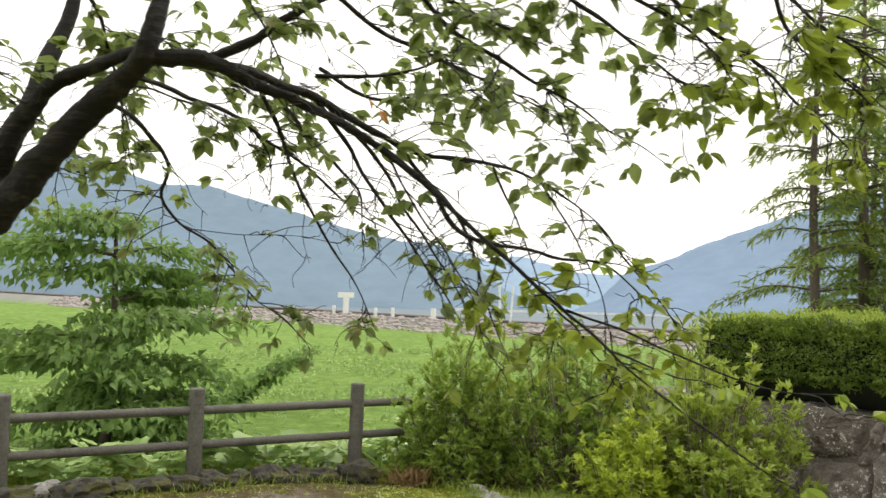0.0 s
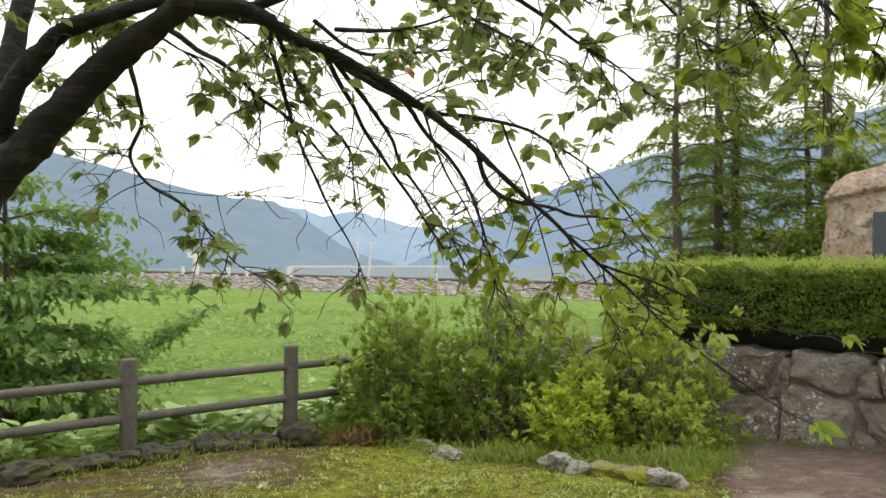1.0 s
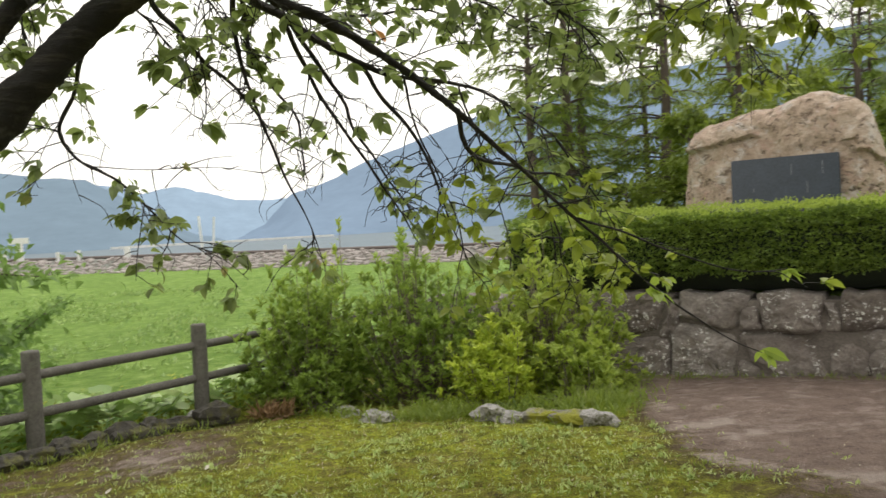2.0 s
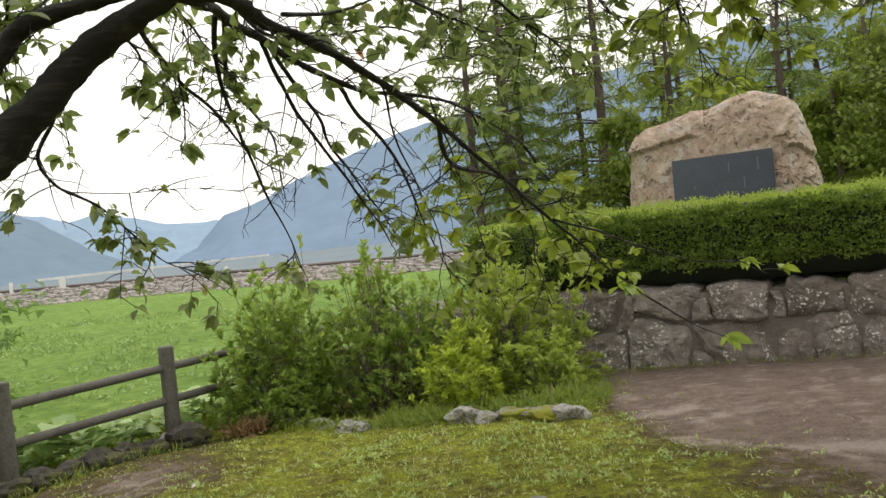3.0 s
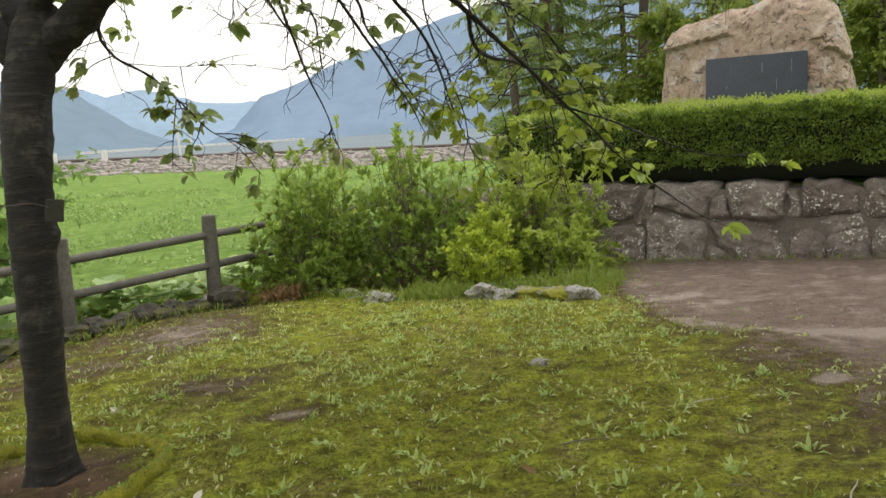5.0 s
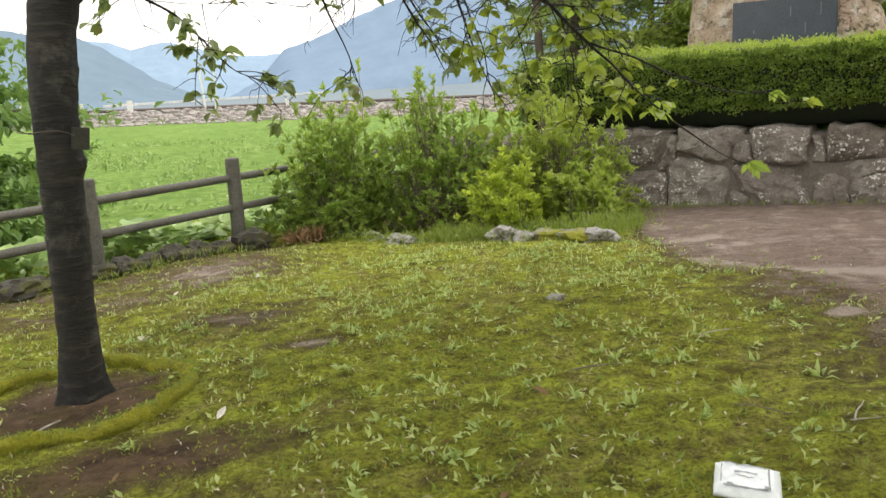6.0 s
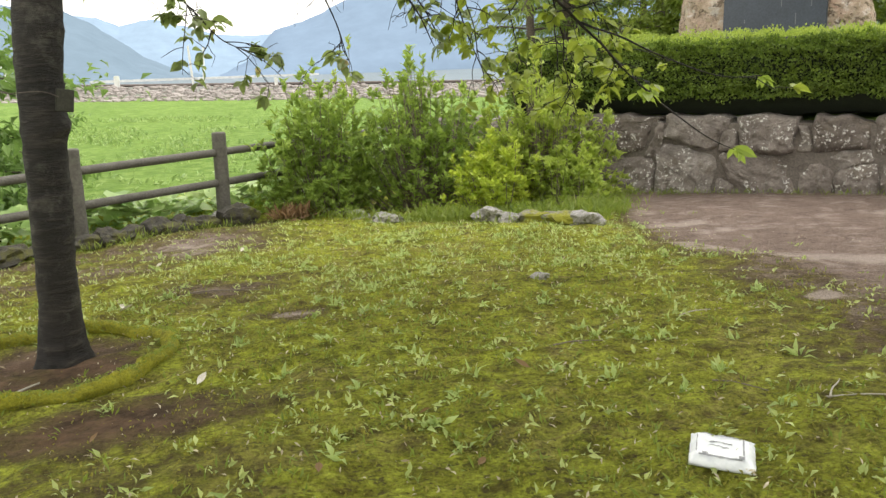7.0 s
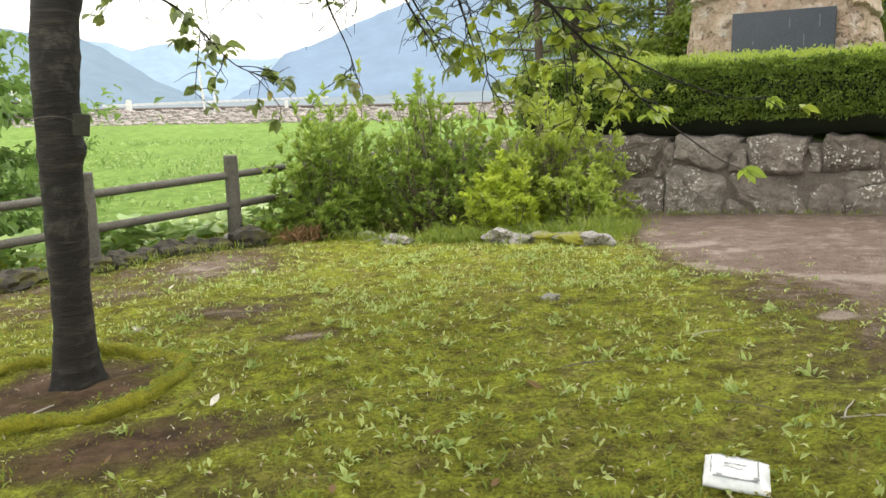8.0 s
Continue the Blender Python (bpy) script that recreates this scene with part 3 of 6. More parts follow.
def build_ground():
    xs = axis(((-3000, -400, 10), (-400, -60, 12), (-60, -12, 30), (-12, -4.6, 40), (-4.6, 3.4, 190), (3.4, 12, 60), (12, 60, 30), (60, 400, 12), (400, 3000, 10)))
    ys = axis(((-400, -20, 8), (-20, 0.8, 20), (0.8, 11.0, 250), (11.0, 18, 50), (18, 36, 36), (36, 60, 60), (60, 140, 24), (140, 400, 12), (400, 4200, 14)))
    X, Y = np.meshgrid(xs, ys)
    Z = land(X, Y)
    near = (X > -6) & (X < 4.5) & (Y > 0.5) & (Y < 12)
    soil = cover(X, Y)[..., 0]
    for i, j in zip(*np.nonzero(near)):
        v = Vector((X[i, j], Y[i, j], 0))
        Z[i, j] += (0.05 * noise.noise(v * 0.7) + (0.03 * noise.noise(v * 4.0) + 0.018 * noise.noise(v * 11.0)) * (1 - 0.75 * min(1, soil[i, j])))
    n = len(xs)
    idx = np.arange(len(ys) * n).reshape(len(ys), n)
    f = np.stack([idx[:-1, :-1], idx[:-1, 1:], idx[1:, 1:], idx[1:, :-1]], -1).reshape(-1, 4)
    me = mesh("ground", np.stack([X, Y, Z], -1).reshape(-1, 3), f, M_GROUND, smooth=True)
    a = me.color_attributes.new("cover", "FLOAT_COLOR", "POINT")
    a.data.foreach_set("color", cover(X, Y).reshape(-1))
    return thing("ground", "mossy lawn with bare soil patches and a green meadow", "ground", data=me, kind="structure")


ground = build_ground()


def near_z(x, y):
    v = Vector((x, y, 0))
    s = float(cover(np.array(x), np.array(y))[0])
    return float(land(x, y)) + 0.05 * noise.noise(v * 0.7) + (0.03 * noise.noise(v * 4.0) + 0.018 * noise.noise(v * 11.0)) * (1 - 0.75 * min(1, s))


# ---------------------------------------------------------------- lake and hills
thing("water", "pale still lake below distant hills", "water",
      data=mesh("water", [(-1500, 115, -1.0), (1500, 115, -1.0), (1500, 900, -1.0), (-1500, 900, -1.0)], [(0, 1, 2, 3)], M_WATER), kind="structure")
# white glare on the far water, built as a pale upright strip
thing("shore", "added pale strip for the glare along the lake's far edge", "bank",
      data=mesh("shore", [(-95, 690, -1.4), (75, 690, -1.4), (75, 690, 0.5), (-95, 690, 0.9), (-95, 696, -1.4), (75, 696, -1.4), (75, 696, 0.5), (-95, 696, 0.9)],
                [(0, 1, 2, 3), (5, 4, 7, 6), (3, 2, 6, 7), (4, 0, 3, 7), (1, 5, 6, 2)], surface("glare_white", 0.05, (0.5, 0.5, 0.48), (0.75, 0.75, 0.73), 0.9, 0.4)), kind="structure")


def hill(name, label, y, ridge, material, depth, seed):
    """A wooded ridge seen far off: a slope from the valley up to an uneven crest."""
    xs = np.linspace(ridge[0][0], ridge[-1][0], 260)
    top = np.interp(xs, [r[0] for r in ridge], [r[1] for r in ridge])
    k = 22
    verts = []
    for j in range(k + 1):
        s = j / k
        for x, h in zip(xs, top):
            v = Vector((x * 0.012, s * 3 + seed, seed))
            wob = noise.fractal(v, 1.0, 2.0, 4)
            z = -6 + (h + 6) * (s ** 0.8) + wob * 5 * math.sin(s * math.pi) + s * (2.2 * noise.noise(Vector((x * 0.06, seed, 3))) + 1.4 * noise.noise(Vector((x * 0.25, seed, 9))))
            verts.append((x, y + depth * s + 14 * wob * (1 - s), z))
    n = len(xs)
    faces = [(j * n + i, j * n + i + 1, (j + 1) * n + i + 1, (j + 1) * n + i) for j in range(k) for i in range(n - 1)]
    b = len(verts)
    verts += [(x, y + depth * 1.6, -6) for x in xs]
    faces += [(k * n + i, k * n + i + 1, b + i + 1, b + i) for i in range(n - 1)]
    return thing(name, label, "hills", data=mesh(name, verts, faces, material, smooth=True), kind="structure")


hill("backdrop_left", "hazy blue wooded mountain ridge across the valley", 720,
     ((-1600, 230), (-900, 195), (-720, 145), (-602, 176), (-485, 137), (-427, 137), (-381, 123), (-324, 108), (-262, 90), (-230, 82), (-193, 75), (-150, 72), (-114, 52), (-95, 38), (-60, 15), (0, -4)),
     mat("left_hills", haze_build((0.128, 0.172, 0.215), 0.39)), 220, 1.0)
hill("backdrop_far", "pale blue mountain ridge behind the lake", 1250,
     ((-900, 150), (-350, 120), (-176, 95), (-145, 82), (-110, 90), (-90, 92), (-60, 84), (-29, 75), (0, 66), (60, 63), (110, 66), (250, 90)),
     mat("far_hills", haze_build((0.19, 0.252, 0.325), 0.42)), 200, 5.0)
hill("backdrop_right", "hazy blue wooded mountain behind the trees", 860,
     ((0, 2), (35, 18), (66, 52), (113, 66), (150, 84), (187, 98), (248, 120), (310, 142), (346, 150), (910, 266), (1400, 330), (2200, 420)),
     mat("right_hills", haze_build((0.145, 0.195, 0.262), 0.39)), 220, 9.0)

# ---------------------------------------------------------------- fence
def log_mesh(name, length, radius, seed, taper=0.0, ends=0.012, sides=12, rings=10):
    """A turned log along z with softly rounded ends and a slightly uneven surface."""
    zs = [0, ends] + list(np.linspace(ends * 2, length - ends * 2, rings)) + [length - ends, length]
    rs = [radius - ends, radius * 0.985] + [radius * (1 - taper * z / length) for z in zs[2:-2]] + [radius * (0.985 - taper), radius - ends - radius * taper]
    verts, faces = [], []
    for z, r in zip(zs, rs):
        for k in range(sides):
            a = 2 * math.pi * k / sides
            q = r * (1 + 0.05 * noise.noise(Vector((math.cos(a) * 1.5, math.sin(a) * 1.5, z * 5 + seed * 7))))
            verts.append((q * math.cos(a), q * math.sin(a), z))
    m = len(zs)
    faces = [(i * sides + k, i * sides + (k + 1) % sides, (i + 1) * sides + (k + 1) % sides, (i + 1) * sides + k) for i in range(m - 1) for k in range(sides)]
    faces += [tuple(range(sides))[::-1], tuple((m - 1) * sides + k for k in range(sides))]
    return mesh(name, verts, faces, M_POST, smooth=True)


def build_fence():
    fence = thing("fence", "weathered grey log fence with two round rails", "fence")
    for i in range(-2, 5):
        p = FENCE_A + FENCE_DIR * 1.825 * i
        z = -0.62 if i < 4 else -0.6
        part("post", log_mesh("post", 0.69 + 0.62 - 0.022 * i, 0.083, i), fence, at=pose(p[0], p[1], z, 0.6 * math.sin(i * 3), 0.8 * math.cos(i * 5), 40 * i))
        if i < 4:
            q = FENCE_A + FENCE_DIR * 1.825 * (i + 1)
            for h in (0.455, 0.095):
                a, b = Vector((*p, h - 0.022 * i)), Vector((*q, h - 0.022 * (i + 1)))
                d = b - a
                part("rail", log_mesh("rail", d.length, 0.046, i + h * 9, rings=14), fence, at=Matrix.Translation(a) @ d.to_track_quat("Z", "Y").to_matrix().to_4x4())


build_fence()


# ---------------------------------------------------------------- stone wall
WALL_M = Matrix(((WALL_U[0], 0, WALL_N[0], WALL_P[0]), (WALL_U[1], 0, WALL_N[1], WALL_P[1]), (0, 1, 0, 0), (0, 0, 0, 1)))   # x along, y up, z out


def wall_stone(corners, seed, proud):
    """One rough boulder of the wall: a rounded outline and a face hewn in a few uneven planes."""
    r = random.Random(int(seed * 1000))
    c = np.array(corners, float)
    mid = c.mean(0)
    ring = []
    n = len(c)
    for i in range(n):
        for s in np.linspace(0, 1, 13, endpoint=False):
            ring.append(c[i] * (1 - s) + c[(i + 1) % n] * s)
    ring = np.array(ring)
    for _ in range(3):
        ring = (np.roll(ring, 1, 0) + ring * 2 + np.roll(ring, -1, 0)) / 4
    m = len(ring)
    planes = [(r.uniform(-0.22, 0.22), r.uniform(-0.25, 0.18), r.uniform(0.0, 0.05)) for _ in range(5)]
    verts, faces = [], []
    rings = ((1.0, -0.3), (1.0, -0.03), (0.99, 0.02), (0.965, 0.05), (0.92, 0.075), (0.85, 0.092), (0.76, 0.103), (0.64, 0.11), (0.5, 0.114), (0.36, 0.116), (0.2, 0.117))
    for s, h in rings:
        for q in ring:
            p = mid + (q - mid) * s
            o = Vector((p[0] * 1.8 + seed * 5, p[1] * 1.8, seed))
            hewn = min(a * (p[0] - mid[0]) + b * (p[1] - mid[1]) + k for a, b, k in planes)
            rough = hewn + 0.05 * noise.noise(o) + 0.05 * (0.3 - abs(noise.noise(o * 3.0))) + 0.03 * noise.noise(o * 5.5) + 0.012 * noise.noise(o * 12)
            e, e2 = 0.05 * noise.noise(o * 2.2) + 0.02 * noise.noise(o * 6), 0.04 * noise.noise(o * 2.2 + Vector((7, 3, 0))) + 0.018 * noise.noise(o * 6.5)
            verts.append((p[0] + e, p[1] + e2, h * proud + (rough * min(1.0, h / 0.08) if h > 0 else 0)))
    for k in range(len(rings) - 1):
        faces += [(k * m + i, k * m + (i + 1) % m, (k + 1) * m + (i + 1) % m, (k + 1) * m + i) for i in range(m)]
    faces.append(tuple((len(rings) - 1) * m + i for i in range(m)))
    return mesh("stone", verts, faces, M_WALLSTONE)


# the stones in the middle of the wall, corner by corner: along the wall, height
UPPER_STONES = (
    ((-0.5, 0.12), (0.17, 0.16), (0.42, 0.6), (-0.52, 0.65)), ((0.2, 0.1), (0.47, 0.14), (0.48, 0.5), (0.41, 0.54)),
    ((0.48, 0.34), (1.12, 0.2), (1.3, 0.6), (0.52, 0.64)), ((1.17, 0.2), (1.44, 0.21), (1.36, 0.46), (1.25, 0.45)),
    ((1.47, 0.18), (2.06, 0.18), (2.08, 0.6), (1.36, 0.62)), ((2.1, 0.22), (2.25, 0.2), (2.23, 0.53), (2.12, 0.53)),
    ((2.27, 0.2), (2.88, 0.27), (2.9, 0.57), (2.27, 0.65)), ((2.93, 0.2), (3.55, 0.19), (3.6, 0.64), (2.95, 0.64)))
LOWER_STONES = (
    ((-0.44, -0.56), (0.33, -0.54), (0.33, 0.1), (-0.42, 0.09)), ((0.37, -0.5), (1.08, -0.5), (1.14, 0.14), (0.42, 0.3)),
    ((1.1, -0.56), (1.42, -0.54), (1.4, -0.24), (1.15, -0.15)), ((1.43, -0.4), (2.13, -0.4), (2.1, 0.16), (1.19, 0.16)),
    ((2.15, -0.42), (2.52, -0.44), (2.52, 0.03), (2.13, 0.18)), ((2.55, 0.01), (2.9, 0.1), (2.88, 0.25), (2.36, 0.19)),
    ((2.55, -0.5), (3.02, -0.5), (2.95, 0.09), (2.56, -0.01)), ((3.05, -0.5), (3.75, -0.5), (3.7, 0.17), (2.98, 0.17)))


def build_wall():
    u0, u1 = -3.2, 11.0
    box = [(u0, -0.8, -0.4), (u1, -0.8, -0.4), (u1, WALL_TOP - 0.04, -0.4), (u0, WALL_TOP - 0.04, -0.4),
           (u0, -0.8, 0.02), (u1, -0.8, 0.02), (u1, WALL_TOP - 0.06, 0.02), (u0, WALL_TOP - 0.06, 0.02)]
    wall = thing("wall_stone", "low retaining wall of rough grey-brown field stones", "stone wall", at=WALL_M,
                 data=mesh("wall", box, [(0, 3, 2, 1), (4, 5, 6, 7), (0, 1, 5, 4), (3, 7, 6, 2), (0, 4, 7, 3), (1, 2, 6, 5)], M_MORTAR), kind="structure")
    r2 = random.Random(5)
    k = 0
    for quad in UPPER_STONES + LOWER_STONES:
        k += 1
        c = np.array(quad)
        wide = np.linalg.norm(c[1] - c[0])
        mid = c.mean(0)
        c = mid + (c - mid) * (1 + 0.03 / max(wide, 0.3))
        part("stone", wall_stone(c, k * 1.3, r2.uniform(0.8, 1.25) * (1.0 if wide > 0.4 else 0.55)), wall)
    course = lambda u: 0.16 + 0.06 * math.sin(u * 2.9) + 0.045 * math.sin(u * 7.1 + 1)
    for joints, lo, hi in (((-3.2, -2.2, -1.3, -0.46), lambda u: -0.58, course), ((-3.2, -2.5, -1.85, -1.15, -0.54), course, lambda u: WALL_TOP + 0.03),
                           ([3.78 + 0.9 * i for i in range(9)], lambda u: -0.55, course), ([3.63 + 0.72 * i for i in range(11)], course, lambda u: WALL_TOP + 0.03)):
        for a, b in zip(joints, joints[1:]):
            w1, w2 = r2.uniform(-0.07, 0.07), r2.uniform(-0.07, 0.07)
            k += 1
            part("stone", wall_stone([(a + 0.01 + w1 / 2, lo(a)), (b - 0.01 + w2 / 2, lo(b)), (b - 0.01 - w2 / 2, hi(b) - 0.02), (a + 0.01 - w1 / 2, hi(a) - 0.02)], k * 1.3, r2.uniform(0.8, 1.25)), wall)


build_wall()


# ---------------------------------------------------------------- hedge
def build_hedge():
    hedge = thing("hedge", "clipped dark green box hedge with pale sky-lit new growth on top", "hedge", at=WALL_M)
    u0, u1 = -1.75, 9.5
    prof = [(-0.22, 0.66), (0.0, 0.88), (0.08, 1.03), (0.085, 1.36), (0.04, 1.51), (-0.08, 1.56), (-0.5, 1.6), (-0.95, 1.61), (-1.15, 1.45), (-1.15, 0.6)]

    def skin(u, i, grow=0.0):
        o, z = prof[i]
        q = Vector((u * 1.3, i * 0.7, 2))
        k = 0.05 * noise.noise(q) + 0.03 * noise.noise(q * 3)
        end = min(1.0, (u - u0) / 0.45)
        z = 0.7 + (z - 0.7) * (0.8 + 0.2 * math.sqrt(max(0.0, 1 - (1 - end) ** 2)))
        return (u, z + k + grow * 0.4, o + k + grow)
    us = np.linspace(u0, u1, 90)
    verts = [skin(u, i, -0.05) for u in us for i in range(len(prof))]
    m = len(prof)
    faces = [(a * m + i, a * m + (i + 1) % m, (a + 1) * m + (i + 1) % m, (a + 1) * m + i) for a in range(len(us) - 1) for i in range(m)]
    faces += [tuple(range(m))[::-1], tuple((len(us) - 1) * m + i for i in range(m))]
    # solid near-black core: the shade among the leaves put into its colour
    part("core", mesh("core", verts, faces, M_HEDGE_SHADE, smooth=True), hedge, "near-black sheet for the shade inside the hedge")

    def sheath(n, lo, hi, ulo, uhi):
        u = rng.uniform(ulo, uhi, n)
        s = rng.uniform(lo, hi, n)
        i = np.minimum(s.astype(int), m - 2)
        f = (s - i)[:, None]
        P = np.array(prof)
        oz = P[i] * (1 - f) + P[i + 1] * f
        d = P[i + 1] - P[i]
        nrm = np.stack([d[:, 1], -d[:, 0]], 1)
        nrm /= np.linalg.norm(nrm, axis=1)[:, None]
        k = np.array([0.05 * noise.noise(Vector((a * 1.3, b * 0.7, 2))) + 0.1 * noise.noise(Vector((a * 4.5, b * 3, 5))) for a, b in zip(u, s)]) + rng.normal(0, 0.024, n)
        oz = oz + nrm * k[:, None]
        end = np.minimum(1.0, (u - u0) / 0.45)
        oz[:, 1] = 0.7 + (oz[:, 1] - 0.7) * (0.8 + 0.2 * np.sqrt(np.maximum(0, 1 - (1 - end) ** 2)))
        places = np.stack([u, oz[:, 1], oz[:, 0]], 1)
        heads = np.stack([rng.normal(0, 0.5, n), nrm[:, 1] + 0.35, nrm[:, 0]], 1)
        return places, heads
    p, h = sheath(26000, 0.9, 4.3, u0, 4.4)
    part("foliage", leaves("foliage", p, h, 0.042, 0.62, L_HEDGE, spread=0.6), hedge, "dark green clipped leaves", kind="stuff")
    p, h = sheath(4500, 0.75, 4.2, 4.4, u1)
    part("foliage", leaves("foliage", p, h, 0.07, 0.6, L_HEDGE, spread=0.5), hedge, "dark green clipped leaves", kind="stuff")
    # new shoots on top, coloured paler for the sky light they catch
    p, h = sheath(15000, 4.2, 7.3, u0, 6.0)
    part("new_growth", leaves("new_growth", p, h, 0.034, 0.55, L_HEDGE_TOP, spread=0.6), hedge, "pale yellow-green sky-lit new shoots", kind="stuff")
    n = 1500
    q = np.stack([np.full(n, u0) + rng.normal(0, 0.05, n), rng.uniform(0.7, 1.62, n), rng.uniform(-1.1, 0.1, n)], 1)
    part("foliage", leaves("foliage", q, np.tile((-1, 0.4, 0), (n, 1)), 0.055, 0.6, L_HEDGE, spread=0.5), hedge, kind="stuff")


build_hedge()


# ---------------------------------------------------------------- monument
MON_P = np.array((5.3, 11.9))
MON_M = Matrix(((WALL_U[0], 0, WALL_N[0], MON_P[0]), (WALL_U[1], 0, WALL_N[1], MON_P[1]), (0, 1, 0, 0), (0, 0, 0, 1)))


def build_monument():
    mon = thing("monument", "large tawny natural boulder with a dark slate plaque", "monument", at=MON_M)
    outline = ((-0.75, 0.6), (-0.75, 1.5), (-0.71, 2.3), (-0.62, 2.6), (-0.48, 2.78), (-0.15, 2.92), (0.23, 3.01), (0.65, 3.1), (0.95, 3.2), (1.2, 3.23), (1.5, 3.1), (1.74, 2.86), (1.87, 2.55), (1.95, 2.15), (2.05, 1.8), (2.1, 1.2), (2.1, 0.6))
    ring = smooth_line(outline, 9)
    bottom = np.linspace(ring[-1], ring[0], 34)[1:-1]
    ring = np.vstack([ring, bottom])
    mid = np.array((0.7, 1.85))
    verts, faces, m = [], [], len(ring)
    rings = 60
    for j in range(rings + 1):
        a = math.pi * j / rings
        s, d = math.sin(a) ** 0.42 if 0 < j < rings else 0.0, math.cos(a)
        d = math.copysign(abs(d) ** 0.75, d) * (0.42 if d > 0 else 0.6)
        for p in ring:
            q = mid + (p - mid) * s
            o = Vector((q[0] * 1.1, q[1] * 1.1, d * 1.1 + 3))
            ledge = 2.2 * noise.noise(o * 1.1 + Vector((4, 1, 0))) + 0.4 * noise.noise(o * 3)
            ledge = math.floor(ledge) + min(1.0, (ledge - math.floor(ledge)) * 6)      # broken in steps
            brow = 2.55 + 0.05 * noise.noise(Vector((q[0] * 5, 1, 2))) + 0.07 * math.sin(q[0] * 3.2 + 0.6)      # an overhanging band on one shoulder
            over = min(1.0, max(0.0, (q[1] - brow) * 40)) * min(1.0, max(0.0, (0.5 - q[0]) * 5))
            brow2 = 2.36 - 0.5 * (q[0] - 1.55) + 0.05 * noise.noise(Vector((q[0] * 7, 4, 2)))
            over += min(1.0, max(0.0, (q[1] - brow2) * 40)) * min(1.0, max(0.0, (q[0] - 1.45) * 6))
            k = 0.05 * noise.noise(o) + 0.035 * ledge + 0.085 * over + 0.03 * noise.noise(o * 2.7) + 0.022 * abs(noise.noise(o * 6)) + 0.014 * noise.noise(o * 13)
            lean = -0.1 * (q[1] - 1.2)
            face = max(0.0, d) / 0.42
            flat = 0.55 if (-0.15 < q[0] < 1.65 and q[1] < 2.45 and d > 0.1) else 1.0
            dir2 = (q - mid) / (np.linalg.norm(q - mid) + 0.3)
            verts.append((q[0] + dir2[0] * k * (1 - face * 0.6), q[1] + dir2[1] * k * (1 - face * 0.6), d - 0.36 + lean + k * flat * (1 if d > 0 else -1)))
    faces = [(j * m + i, j * m + (i + 1) % m, (j + 1) * m + (i + 1) % m, (j + 1) * m + i) for j in range(rings) for i in range(m)]
    part("boulder", mesh("boulder", verts, faces, M_BOULDER), mon, "rough tawny pink natural rock")
    bm = bmesh.new()
    bmesh.ops.create_cube(bm, size=1.0)
    for v in bm.verts:
        v.co = Vector((v.co.x * 1.46, v.co.y * 0.78, v.co.z * 0.06))
    bmesh.ops.bevel(bm, geom=bm.edges[:], offset=0.008, segments=2, affect="EDGES")
    plaque = part("plaque", from_bm("plaque", bm, M_PLAQUE), mon, "dark blue-grey slate inscription slab", at=pose(0.75, 1.91, 0.05, -4))
    r3 = random.Random(3)
    for c in range(13):
        for r in range(2):
            if r3.random() < 0.22:
                bm = bmesh.new()
                bmesh.ops.create_cube(bm, size=1.0)
                h = r3.uniform(0.05, 0.2)
                for v in bm.verts:
                    v.co = Vector((v.co.x * 0.012, v.co.y * h, v.co.z * 0.002))
                part("engraved_bar", from_bm("engraved_bar", bm, M_ENGRAVE), plaque, at=pose(-0.62 + c * 0.103, 0.2 - r * 0.26, 0.0315))


build_monument()

# ---------------------------------------------------------------- cherry tree
L_ORANGE = leafy("orange_leaf", (0.4, 0.16, 0.03), (0.6, 0.26, 0.05), 0.4, 0.5)


